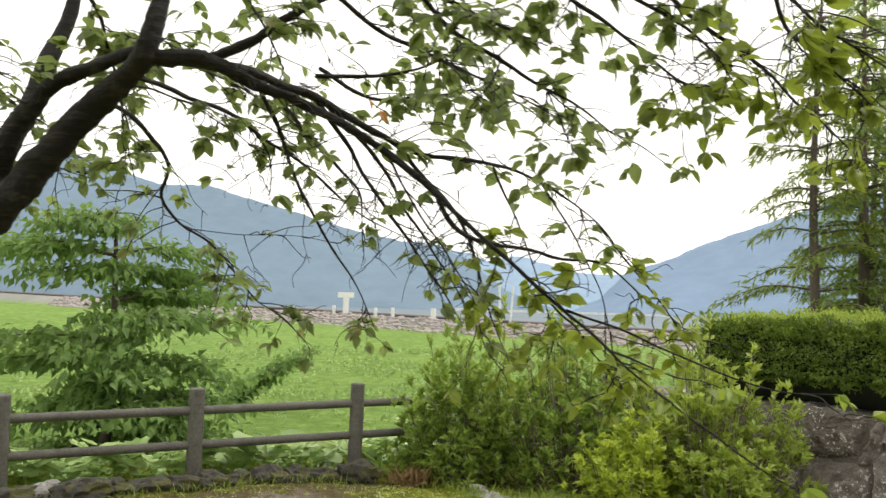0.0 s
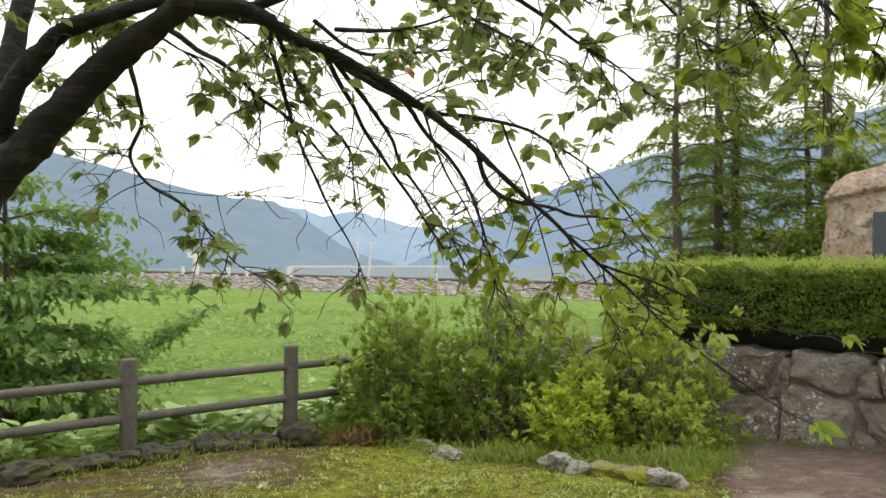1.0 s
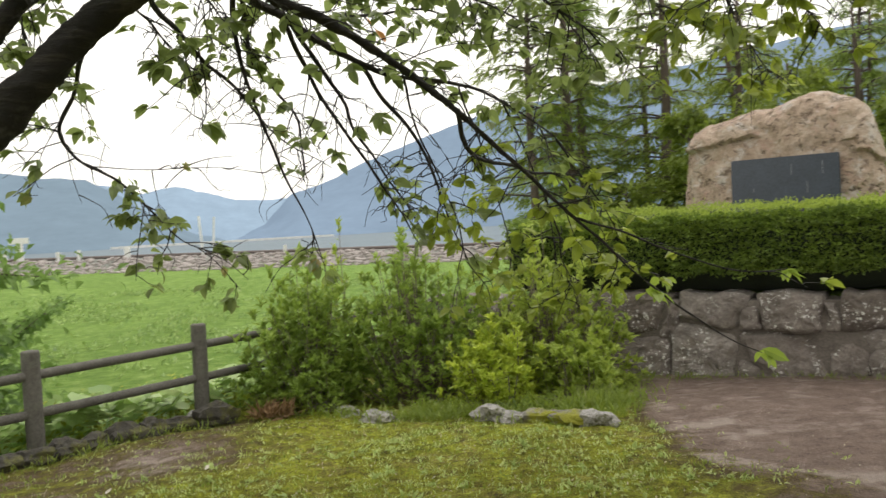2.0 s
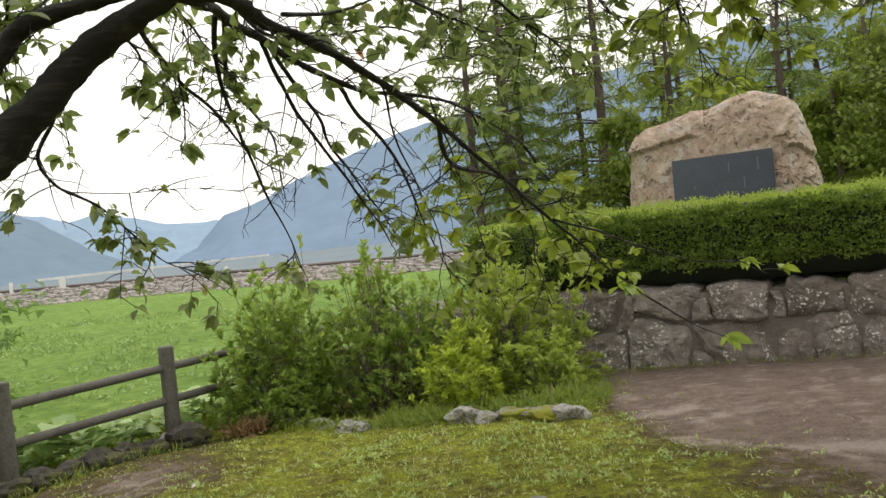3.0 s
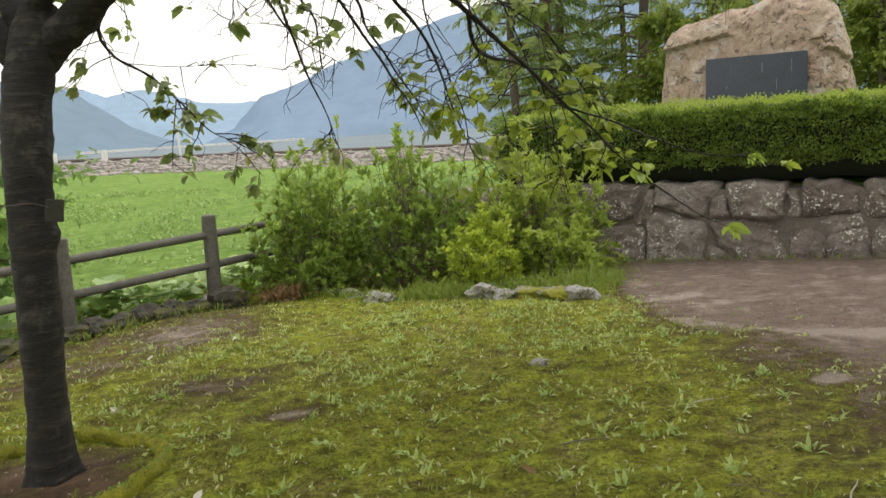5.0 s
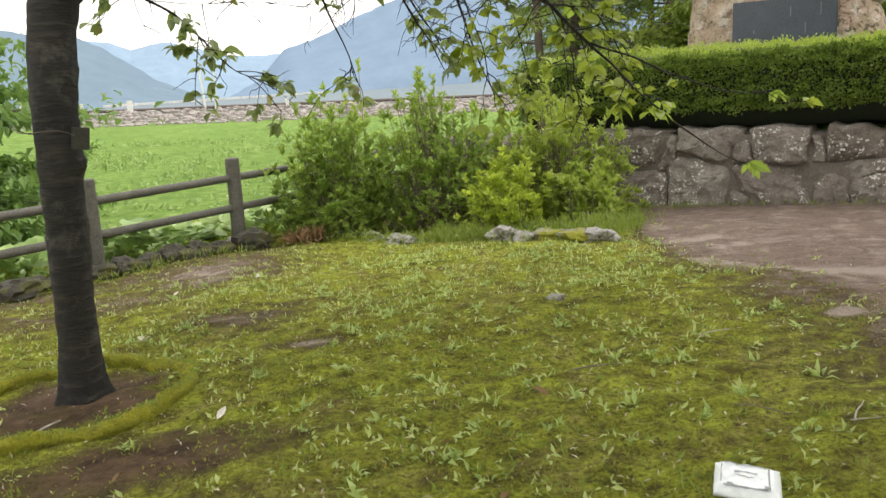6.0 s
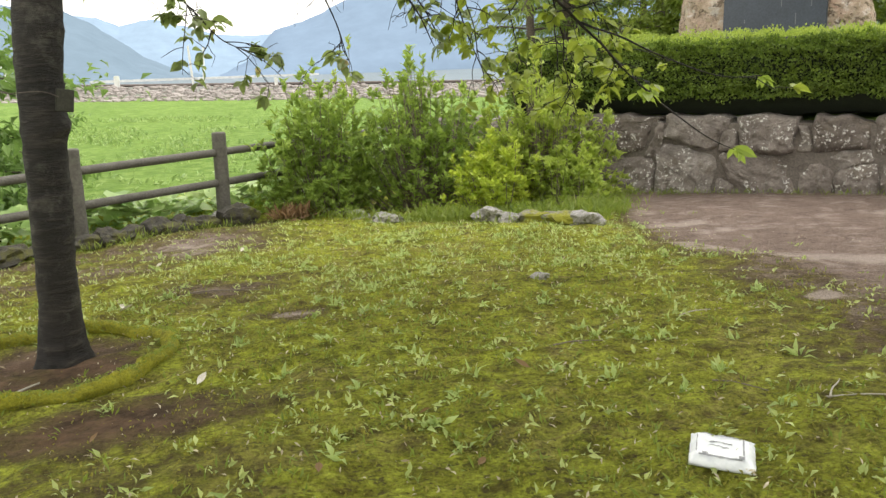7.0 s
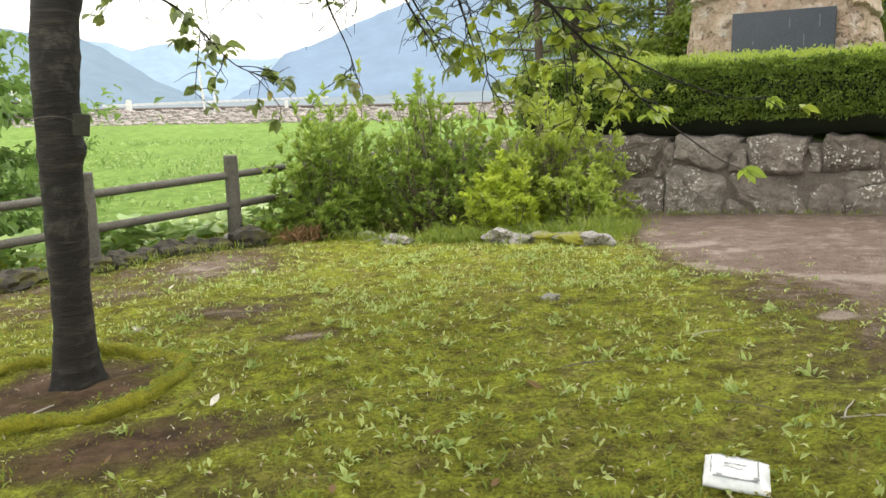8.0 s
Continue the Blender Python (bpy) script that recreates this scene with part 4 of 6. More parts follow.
def build_cherry():
    tree = thing("cherry_tree", "old cherry tree with a dark ringed trunk and drooping boughs", "tree")
    trunk_line = smooth_line(((-3.16, 4.53, -0.25), (-3.155, 4.535, 0.1), (-3.13, 4.54, 0.7), (-3.125, 4.64, 1.3), (-3.1, 4.83, 1.85), (-3.06, 4.95, 2.12), (-3.03, 5.02, 2.28)), 18)
    v, f = tube(trunk_line, (0.17, 0.112, 0.099, 0.101, 0.108, 0.115, 0.12, 0.121, 0.115, 0.1), 32, 0.1)
    # low ridges run round cherry bark
    for i in range(len(v)):
        z = v[i][2]
        c = np.array((np.interp(z, trunk_line[:, 2], trunk_line[:, 0]), np.interp(z, trunk_line[:, 2], trunk_line[:, 1]), z))
        d = v[i] - c
        v[i] = c + d * (1 + 0.035 * noise.noise(Vector((d[0] * 5, d[1] * 5, z * 16))) + 0.03 * noise.noise(Vector((d[0] * 22, d[1] * 22, z * 40))))
        knob = math.exp(-((z - 1.13) / 0.045) ** 2) * max(0.0, (d[0] * 0.95 - d[1] * 0.3) / (np.linalg.norm(d) + 1e-9)) ** 6      # an old branch scar
        v[i] = v[i] + d * 0.28 * knob * (1 + noise.noise(Vector(v[i] * 30)))
        if z < 0.16:                                # flared roots
            a = math.atan2(d[1], d[0])
            v[i] = v[i] + d * (0.16 - z) * 0.8 * max(0.0, math.sin(a * 4 + 0.6)) ** 2
    part("trunk", mesh("trunk", v, f, M_BARK, smooth=True), tree, "dark ringed bark with grey lichen")

    boughs = {}

    def bough(name, points, radii, sides=9, knobs=0.25, steps=7):
        line = smooth_line(points, steps)
        wob = np.array([[noise.noise(Vector(p * 3.1)), noise.noise(Vector(p * 3.1 + 9)), noise.noise(Vector(p * 3.1 + 17))] for p in line])
        line = line + wob * 0.02 * np.minimum(1, np.arange(len(line)) / 3)[:, None]
        v, f = tube(line, radii, sides, knobs)
        boughs.setdefault(name, []).append((v, f))
        return line

    lines = []
    # limbs
    limb = bough("limb", ((-3.06, 4.92, 1.97), (-2.94, 4.9, 2.1), (-2.795, 4.87, 2.25), (-2.625, 4.86, 2.43), (-2.495, 4.86, 2.55), (-2.355, 4.85, 2.67), (-2.18, 4.76, 2.775), (-2.06, 4.68, 2.84), (-2.01, 4.7, 3.05), (-1.97, 4.85, 3.5), (-1.8, 5.1, 4.1)),
                 (0.1, 0.096, 0.09, 0.083, 0.077, 0.071, 0.064, 0.057, 0.046, 0.038, 0.03), 20, 0.24, 12)
    limb2 = bough("limb", ((-3.07, 4.95, 2.05), (-3.17, 5.15, 2.42), (-3.16, 5.38, 2.75), (-3.16, 5.52, 3.1), (-3.1, 5.62, 3.4), (-3.0, 5.66, 4.2)), (0.1, 0.08, 0.065, 0.058, 0.05, 0.04), 16, 0.22, 12)
    limb3 = bough("limb", ((-3.1, 4.95, 1.95), (-3.4, 5.0, 2.4), (-3.6, 4.9, 3.0), (-3.8, 4.7, 4.0)), (0.09, 0.07, 0.06, 0.045), 10, 0.15)
    cross = bough("bough", ((-3.06, 4.97, 2.18), (-2.94, 4.91, 2.46), (-2.86, 4.9, 2.58), (-2.78, 4.9, 2.67), (-2.7, 4.9, 2.75), (-2.45, 4.88, 2.84), (-2.2, 4.76, 2.87), (-2.05, 4.7, 2.88)), (0.066, 0.058, 0.052, 0.046, 0.04, 0.034, 0.03), 12, 0.25, 10)
    main = bough("bough", ((-2.1, 4.68, 2.83), (-1.85, 4.75, 2.85), (-1.7, 4.85, 2.83), (-1.52, 5.0, 2.75), (-1.34, 5.05, 2.68), (-1.13, 5.15, 2.59), (-0.82, 5.22, 2.39), (-0.46, 5.22, 2.08), (-0.12, 5.3, 1.78), (0.33, 5.4, 1.39), (0.58, 5.45, 1.18)),
                 (0.046, 0.042, 0.038, 0.032, 0.028, 0.024, 0.019, 0.015, 0.011, 0.007, 0.004), 10, 0.35, 12)
    back = bough("bough", ((-1.95, 4.72, 2.84), (-1.78, 5.4, 2.95), (-1.5, 5.85, 2.9), (-1.17, 6.0, 2.73), (-0.89, 6.0, 2.59), (-0.38, 6.05, 2.52), (-0.07, 6.1, 2.41), (0.29, 6.1, 2.14)),
                 (0.034, 0.03, 0.027, 0.022, 0.016, 0.012, 0.008, 0.004), 8)
    up = bough("bough", ((-1.76, 4.84, 2.87), (-1.55, 4.92, 3.0), (-1.38, 5.0, 3.15), (-1.1, 5.3, 3.45), (-0.6, 5.7, 3.8)), (0.03, 0.026, 0.02, 0.01), 7)
    lines += [(main, 4, 0.7), (back, 5, 0.7), (up, 6, 1.0), (cross, 3, 0.5)]
    # hanging shoots
    shoots = (
        ((-2.4, 4.92, 2.68), (-2.58, 5.6, 2.7), (-2.76, 6.4, 2.57), (-2.9, 6.6, 2.35), (-2.83, 6.75, 2.18), (-2.59, 6.8, 2.02), (-2.41, 6.8, 1.85), (-2.19, 6.8, 1.6), (-1.84, 6.8, 1.46)),
        ((-2.9, 6.6, 2.35), (-3.03, 6.45, 2.37), (-3.25, 6.3, 2.36)),
        ((-1.78, 5.5, 2.95), (-1.78, 5.85, 2.76), (-1.74, 5.97, 2.58), (-1.68, 6.02, 2.42), (-1.54, 6.3, 2.03), (-1.42, 6.5, 1.81), (-1.26, 6.7, 1.42)),
        ((-2.2, 4.8, 2.78), (-2.12, 5.8, 2.82), (-1.96, 6.2, 2.71), (-1.7, 6.6, 2.51), (-1.52, 6.9, 2.32), (-1.1, 7.2, 2.09)),
        ((-1.49, 5.85, 2.88), (-1.35, 6.1, 2.65), (-1.22, 6.2, 2.39), (-0.96, 6.3, 2.02), (-0.77, 6.4, 1.75), (-0.61, 6.5, 1.5)),
        ((-1.45, 5.88, 2.88), (-1.24, 6.2, 2.65), (-1.1, 6.3, 2.44), (-1.02, 6.4, 2.26), (-0.75, 6.5, 1.87), (-0.56, 6.5, 1.55)),
        ((-1.73, 5.5, 2.92), (-1.68, 6.3, 2.75), (-1.51, 6.5, 2.55), (-1.38, 6.6, 2.37), (-1.36, 6.6, 2.1)),
        ((-1.03, 6.0, 2.66), (-0.84, 6.2, 2.45), (-0.61, 6.3, 2.16), (-0.52, 6.3, 1.97), (-0.44, 6.3, 1.7), (-0.29, 6.3, 1.3)),
        ((-0.62, 5.22, 2.23), (-0.47, 5.5, 2.01), (0.01, 5.9, 1.93), (0.37, 6.2, 1.88), (0.6, 6.4, 1.7)),
        ((0.33, 5.4, 1.39), (0.69, 5.8, 1.25), (1.06, 6.2, 1.14)),
        ((-0.92, 5.25, 2.48), (-0.75, 5.6, 2.13), (-0.51, 5.9, 1.73), (-0.39, 6.0, 1.35)),
        ((0.58, 5.45, 1.18), (0.9, 5.5, 0.95), (1.15, 5.48, 0.78), (1.35, 5.45, 0.68)),
        ((0.1, 5.35, 1.6), (0.6, 5.4, 1.42), (1.1, 5.38, 1.22), (1.5, 5.36, 1.2)),
        ((-0.12, 5.3, 1.78), (0.1, 5.7, 1.55), (0.3, 6.1, 1.3), (0.55, 6.5, 1.0)),
        ((-0.38, 6.05, 2.5), (-0.2, 6.2, 2.1), (-0.05, 6.3, 1.7), (0.05, 6.4, 1.35)),
        ((-0.07, 6.1, 2.4), (0.15, 6.3, 2.05), (0.3, 6.4, 1.75), (0.42, 6.5, 1.4)),
        ((0.29, 6.1, 2.14), (0.55, 6.2, 1.85), (0.75, 6.3, 1.6), (0.9, 6.4, 1.35)),
    )
    shoots += (
        ((-2.3, 4.86, 2.75), (-2.25, 5.5, 2.82), (-2.15, 6.0, 2.74), (-2.0, 6.3, 2.6)),
        ((-2.05, 4.75, 2.86), (-1.95, 5.4, 2.92), (-1.8, 5.9, 2.85), (-1.62, 6.2, 2.7)),
        ((-2.0, 6.0, 2.78), (-1.97, 6.3, 2.62), (-1.98, 6.4, 2.42), (-2.02, 6.45, 2.36)),
        ((-2.78, 6.78, 2.14), (-2.46, 6.92, 2.11), (-1.95, 6.9, 2.11), (-1.6, 6.9, 2.05)),
    )
    for k, s in enumerate(shoots):
        thick = 0.017 if len(s) > 4 else 0.008 if k < len(shoots) - 1 else 0.0045
        fresh = k in (0, len(shoots) - 4, len(shoots) - 3)
        ln = bough("shoot", s, (thick, thick * 0.75, thick * 0.55, 0.003), 6, 0.2)
        bare_end = k in (9, 11, 12)                # these carry leaves at their tips alone
        lines.append((ln, 0.5 if bare_end else 3 if fresh else 4 if len(s) > 5 else 3, 1.0 if fresh else 0.9))
    overhead = (
        ((-0.9, 4.6, 3.6), (-0.58, 4.9, 3.1), (-0.2, 5.1, 2.86), (0.08, 5.2, 2.73), (0.34, 5.3, 2.55)),
        ((-1.4, 5.0, 3.5), (-1.02, 5.4, 3.2), (-0.66, 5.5, 3.04), (-0.36, 5.5, 2.9), (0.05, 5.5, 2.68)),
        ((-1.6, 6.2, 3.2), (-1.33, 6.5, 3.07), (-0.95, 6.5, 3.07), (-0.45, 6.4, 3.08), (0.05, 6.3, 2.77)),
        ((0.9, 4.6, 3.6), (1.13, 5.0, 3.11), (1.28, 5.0, 2.89), (1.55, 5.0, 2.62)),
        ((-1.4, 5.5, 2.95), (-0.92, 5.9, 3.08), (-0.55, 5.9, 3.23)),
        ((0.2, 4.5, 3.5), (0.6, 4.9, 3.15), (1.0, 5.2, 2.95), (1.4, 5.6, 2.75), (1.75, 5.8, 2.5)),
        ((-0.3, 4.6, 3.5), (0.1, 5.0, 3.2), (0.55, 5.3, 2.95), (0.95, 5.5, 2.7)),
        ((-1.8, 5.1, 4.1), (-1.2, 4.7, 4.0), (-0.5, 4.6, 3.7), (0.3, 4.5, 3.5), (0.95, 4.7, 3.4)),
        ((0.5, 4.4, 3.4), (0.9, 4.6, 3.2), (1.3, 4.9, 3.0), (1.7, 5.0, 2.75)),
        ((-0.2, 4.2, 3.4), (0.2, 4.5, 3.15), (0.6, 4.7, 2.95), (0.9, 4.9, 2.8)),
        ((-1.2, 4.4, 3.6), (-0.8, 4.7, 3.3), (-0.4, 4.9, 3.1), (0.0, 5.0, 2.95)),
        ((1.3, 3.4, 3.25), (1.7, 3.9, 3.05), (2.1, 4.3, 2.9), (2.3, 4.6, 2.75)),
        ((-2.5, 4.8, 4.1), (-2.3, 5.6, 3.9), (-2.0, 6.2, 3.5), (-1.9, 6.5, 3.1)),
        ((-2.6, 4.75, 3.4), (-2.75, 5.4, 3.3), (-2.95, 6.0, 3.0), (-3.0, 6.3, 2.75)),
        ((-2.05, 4.7, 2.9), (-2.3, 5.3, 3.15), (-2.6, 5.8, 3.2), (-2.9, 6.1, 3.05)),
        ((-3.3, 4.4, 2.9), (-3.5, 5.2, 3.0), (-3.6, 6.0, 2.8), (-3.7, 6.6, 2.5)),
    )
    for s in overhead:
        ln = bough("shoot", s, (0.016, 0.012, 0.008, 0.003), 6, 0.2)
        lines.append((ln, 6.4, 1.0))
    # side twigs with their leaves
    twigs, shade, lit = [], ([], []), ([], [])
    r4 = np.random.default_rng(21)

    def sprig(p, d, length, thick, leafy_share, deep):
        q = np.array([p, p + d * length * 0.35 + r4.normal(0, 0.012, 3), p + d * length * 0.7 + r4.normal(0, 0.02, 3) - (0, 0, length * 0.05), p + d * length - (0, 0, length * 0.16)])
        tl = smooth_line(q, 3)
        twigs.append(tube(tl, (thick, thick * 0.7, 0.0016), 4, 0, False))
        if deep and length > 0.16:
            for _ in range(r4.integers(1, 4)):
                i = r4.integers(2, len(tl) - 1)
                e = d * 0.6 + r4.normal(0, 0.6, 3)
                e /= np.linalg.norm(e)
                sprig(tl[i], e, length * r4.uniform(0.35, 0.6), thick * 0.7, leafy_share, False)
        if r4.random() < leafy_share:
            # low and outer sprigs take a brighter leaf copy, as if lit
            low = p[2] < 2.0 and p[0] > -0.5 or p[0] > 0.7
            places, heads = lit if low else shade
            for _ in range(r4.integers(3, 8)):
                j = 1 - 0.45 * r4.random() ** 2
                places.append(tl[int(j * (len(tl) - 1))] + r4.normal(0, 0.008, 3))
                h = d * (0.7, 0.7, 0.3) + r4.normal(0, 0.75, 3) * (1, 1, 0.35)
                h[2] -= 0.2
                heads.append(h)

    for ln, count, dense in lines:
        total = np.linalg.norm(np.diff(ln, axis=0), axis=1).sum()
        for _ in range(int(count * total * 2.1)):
            s = r4.uniform(0.2, 1.0) * (len(ln) - 1.01)
            i = int(s)
            p = ln[i] + (ln[i + 1] - ln[i]) * (s - i)
            t = ln[i + 1] - ln[i]
            d = t / (np.linalg.norm(t) + 1e-9) * 0.55 + r4.normal(0, 0.7, 3) * (1, 1, 0.65)
            d[2] -= 0.1
            d /= np.linalg.norm(d)
            sprig(p, d, r4.uniform(0.1, 0.5), 0.005, 0.5 if dense == 1.0 else ((0.5 if p[0] > -0.6 else 0.3) if p[2] < 2.0 else 0.1 if dense > 0.8 else 0.25), True)
    for name, pieces in boughs.items():
        for v, f in pieces:
            part(name, mesh(name, v, f, M_BARK, smooth=True), tree)
    v, f = joined(twigs)
    part("twigwork", mesh("twigwork", v, f, M_BARK), tree, kind="stuff")
    for (places, heads), material, words in ((shade, L_CHERRY, "green pointed cherry leaves"), (lit, L_CHERRY_LIT, "yellow-green pointed cherry leaves")):
        single = 160 if material is L_CHERRY_LIT else 60
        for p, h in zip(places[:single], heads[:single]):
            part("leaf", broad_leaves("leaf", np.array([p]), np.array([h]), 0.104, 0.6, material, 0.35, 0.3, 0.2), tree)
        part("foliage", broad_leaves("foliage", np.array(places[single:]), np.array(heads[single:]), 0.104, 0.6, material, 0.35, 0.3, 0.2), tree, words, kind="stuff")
    # the sprays that hang lowest, paler where x > 0 for the light there
    sprays = (((1.38, 5.46, 0.67), 5, 0.13), ((1.5, 5.36, 1.2), 5, 0.14), ((1.08, 6.22, 1.14), 6, 0.14), ((0.62, 5.5, 1.15), 6, 0.13), ((-2.0, 6.58, 2.36), 8, 0.15), ((-2.35, 6.8, 1.8), 7, 0.12), ((-1.84, 6.8, 1.46), 8, 0.12), ((-2.6, 6.8, 2.02), 7, 0.12), ((0.3, 6.1, 1.9), 7, 0.13), ((-0.35, 6.0, 1.4), 6, 0.12))
    for at, n, size in sprays:
        for k in range(n):
            a = (k / max(1, n - 1) - 0.5) * 3.4 + rng.uniform(-0.3, 0.3)         # a fan beyond the twig's end
            h = np.array([[math.cos(a), math.sin(a), -0.35 - 0.3 * rng.random()]])
            part("leaf", broad_leaves("leaf", np.array([at]) + rng.normal(0, 0.02, (1, 3)), h, size, 0.46, L_SPRAY if at[0] > 0 else L_CHERRY, fold=0.3, droop=0.3, spread=0.15), tree)
    for at in ((-1.06, 5.45, 2.8), (-1.0, 5.5, 2.74)):
        part("leaf", broad_leaves("leaf", np.array([at]), np.array([(0.5, -0.3, -0.7)]), 0.12, 0.5, L_ORANGE), tree, "orange autumn leaf")
    # upper crown, unseen above the view, added dense to shade the near ground
    n = 24000
    c = np.column_stack([rng.uniform(-5.0, 2.6, n), rng.uniform(-3.5, 3.9, n), rng.uniform(3.6, 5.2, n)])
    c[:, 2] -= 0.9 * step(-c[:, 1], -1.2, 0.3)       # lowered over and behind the camera to hold off more sky light
    keep = np.array([noise.noise(Vector(q * 0.9)) > -0.2 for q in c])
    c = c[keep]
    part("crown", leaves("crown", c, rng.normal(0, 1, (len(c), 3)) - (0, 0, 0.4), 0.17, 0.55, L_CHERRY), tree, kind="stuff")
    for q in ((-2.0, 3.2, 4.1), (-0.6, 2.4, 4.2), (1.0, 2.6, 4.1), (-3.6, 2.8, 4.2), (0.8, 4.2, 4.0)):
        v, f = tube(smooth_line(((-2.6, 4.8, 3.6), ((q[0] - 2.6) / 2, (q[1] + 4.8) / 2, 4.1), q), 6), (0.04, 0.025, 0.008), 7, 0.2)
        part("bough", mesh("bough", v, f, M_BARK, smooth=True), tree)
    return tree


build_cherry()


# ---------------------------------------------------------------- shrubs
def build_shrub(name, label, at, size, material, shoots, leaf, seed, twiggy=0.0):
    r = np.random.default_rng(seed)
    base = near_z(*at)
    bush = thing(name, label, "shrub", at=pose(at[0], at[1], base))
    places, heads, stems = [], [], []
    for k in range(shoots):
        a, e = r.uniform(0, 2 * math.pi), math.asin(r.uniform(0.02, 1.0))
        d = np.array((math.cos(a) * math.cos(e), math.sin(a) * math.cos(e), math.sin(e)))
        reach = r.uniform(0.62, 1.0) * (1 + 0.34 * noise.noise(Vector(d * 2.2 + seed)) + 0.22 * noise.noise(Vector(d * 5.5 + seed)))
        end = d * np.array(size) * reach
        root = np.array((end[0] * 0.25, end[1] * 0.25, -0.05)) + r.normal(0, 0.03, 3) * (1, 1, 0)
        mid = (root * 0.45 + end * 0.55) + (0, 0, -0.06 * size[2]) + r.normal(0, 0.03, 3)
        end = end + np.array((0, 0, 0.08 * r.uniform(0.2, 1.5)))
        ln = smooth_line((root, mid, end), 5)
        if k % 3 == 0 or r.random() < twiggy:
            stems.append(tube(ln, (0.008, 0.006, 0.003), 4, 0, False))
        t = ln[-1] - ln[-3]
        t = t / np.linalg.norm(t) + (0, 0, 0.5)
        side = np.cross(t, (0.3, 0.2, 1.0))
        side /= np.linalg.norm(side)
        side2 = np.cross(t, side)
        side2 /= np.linalg.norm(side2)
        for j in range(leaf[2]):
            tuft = j < 9                            # a whorl at the tip, single leaves below it
            s = 1 - 0.07 * r.random() if tuft else 1 - (r.random() ** 1.5) * 0.45
            i = min(int(s * (len(ln) - 1)), len(ln) - 2)
            p = ln[i] + (ln[i + 1] - ln[i]) * (s * (len(ln) - 1) - i)
            b = 2.4 * j + k
            out = side * math.cos(b) + side2 * math.sin(b)
            places.append(p + r.normal(0, 0.008, 3))
            heads.append(t * (0.75 if tuft else 0.4) + out * (0.75 if tuft else 0.95))
    v, f = joined(stems)
    part("branchwork", mesh("branchwork", v, f, M_STEM), bush, kind="stuff")
    part("foliage", leaves("foliage", np.array(places), np.array(heads), leaf[0], leaf[1], material, spread=0.2), bush, kind="stuff")
    return bush


build_shrub("shrub", "dense green evergreen shrub behind edging stones", (-1.12, 10.5), (0.82, 0.6, 1.55), L_DARK, 360, (0.1, 0.47, 17), 11)
build_shrub("shrub", "tall loose green shrub with upright shoots", (0.15, 10.2), (0.95, 0.62, 1.7), L_DARK, 430, (0.1, 0.47, 15), 12, 0.5)
build_shrub("shrub", "low golden-green shrub with yellow tips", (0.72, 9.2), (0.56, 0.48, 0.85), L_YELLOW, 210, (0.085, 0.47, 17), 13)
build_shrub("shrub", "loose light green shrub beside the stone wall", (1.55, 9.8), (1.1, 0.6, 1.72), L_LIGHT, 430, (0.1, 0.44, 14), 14, 0.8)
build_shrub("shrub", "small bright green shrub beside the stone wall", (1.55, 9.1), (0.52, 0.42, 0.72), L_LIGHT, 170, (0.085, 0.47, 15), 15)
build_shrub("shrub", "light shrub shoots rising behind the others", (-0.75, 10.9), (0.4, 0.4, 1.85), L_LIGHT, 70, (0.1, 0.4, 13), 16, 0.7)
build_shrub("shrub", "low rusty green shrub beside the fence post", (-1.1, 10.05), (0.36, 0.3, 0.5), L_DARK, 90, (0.08, 0.4, 15), 17)

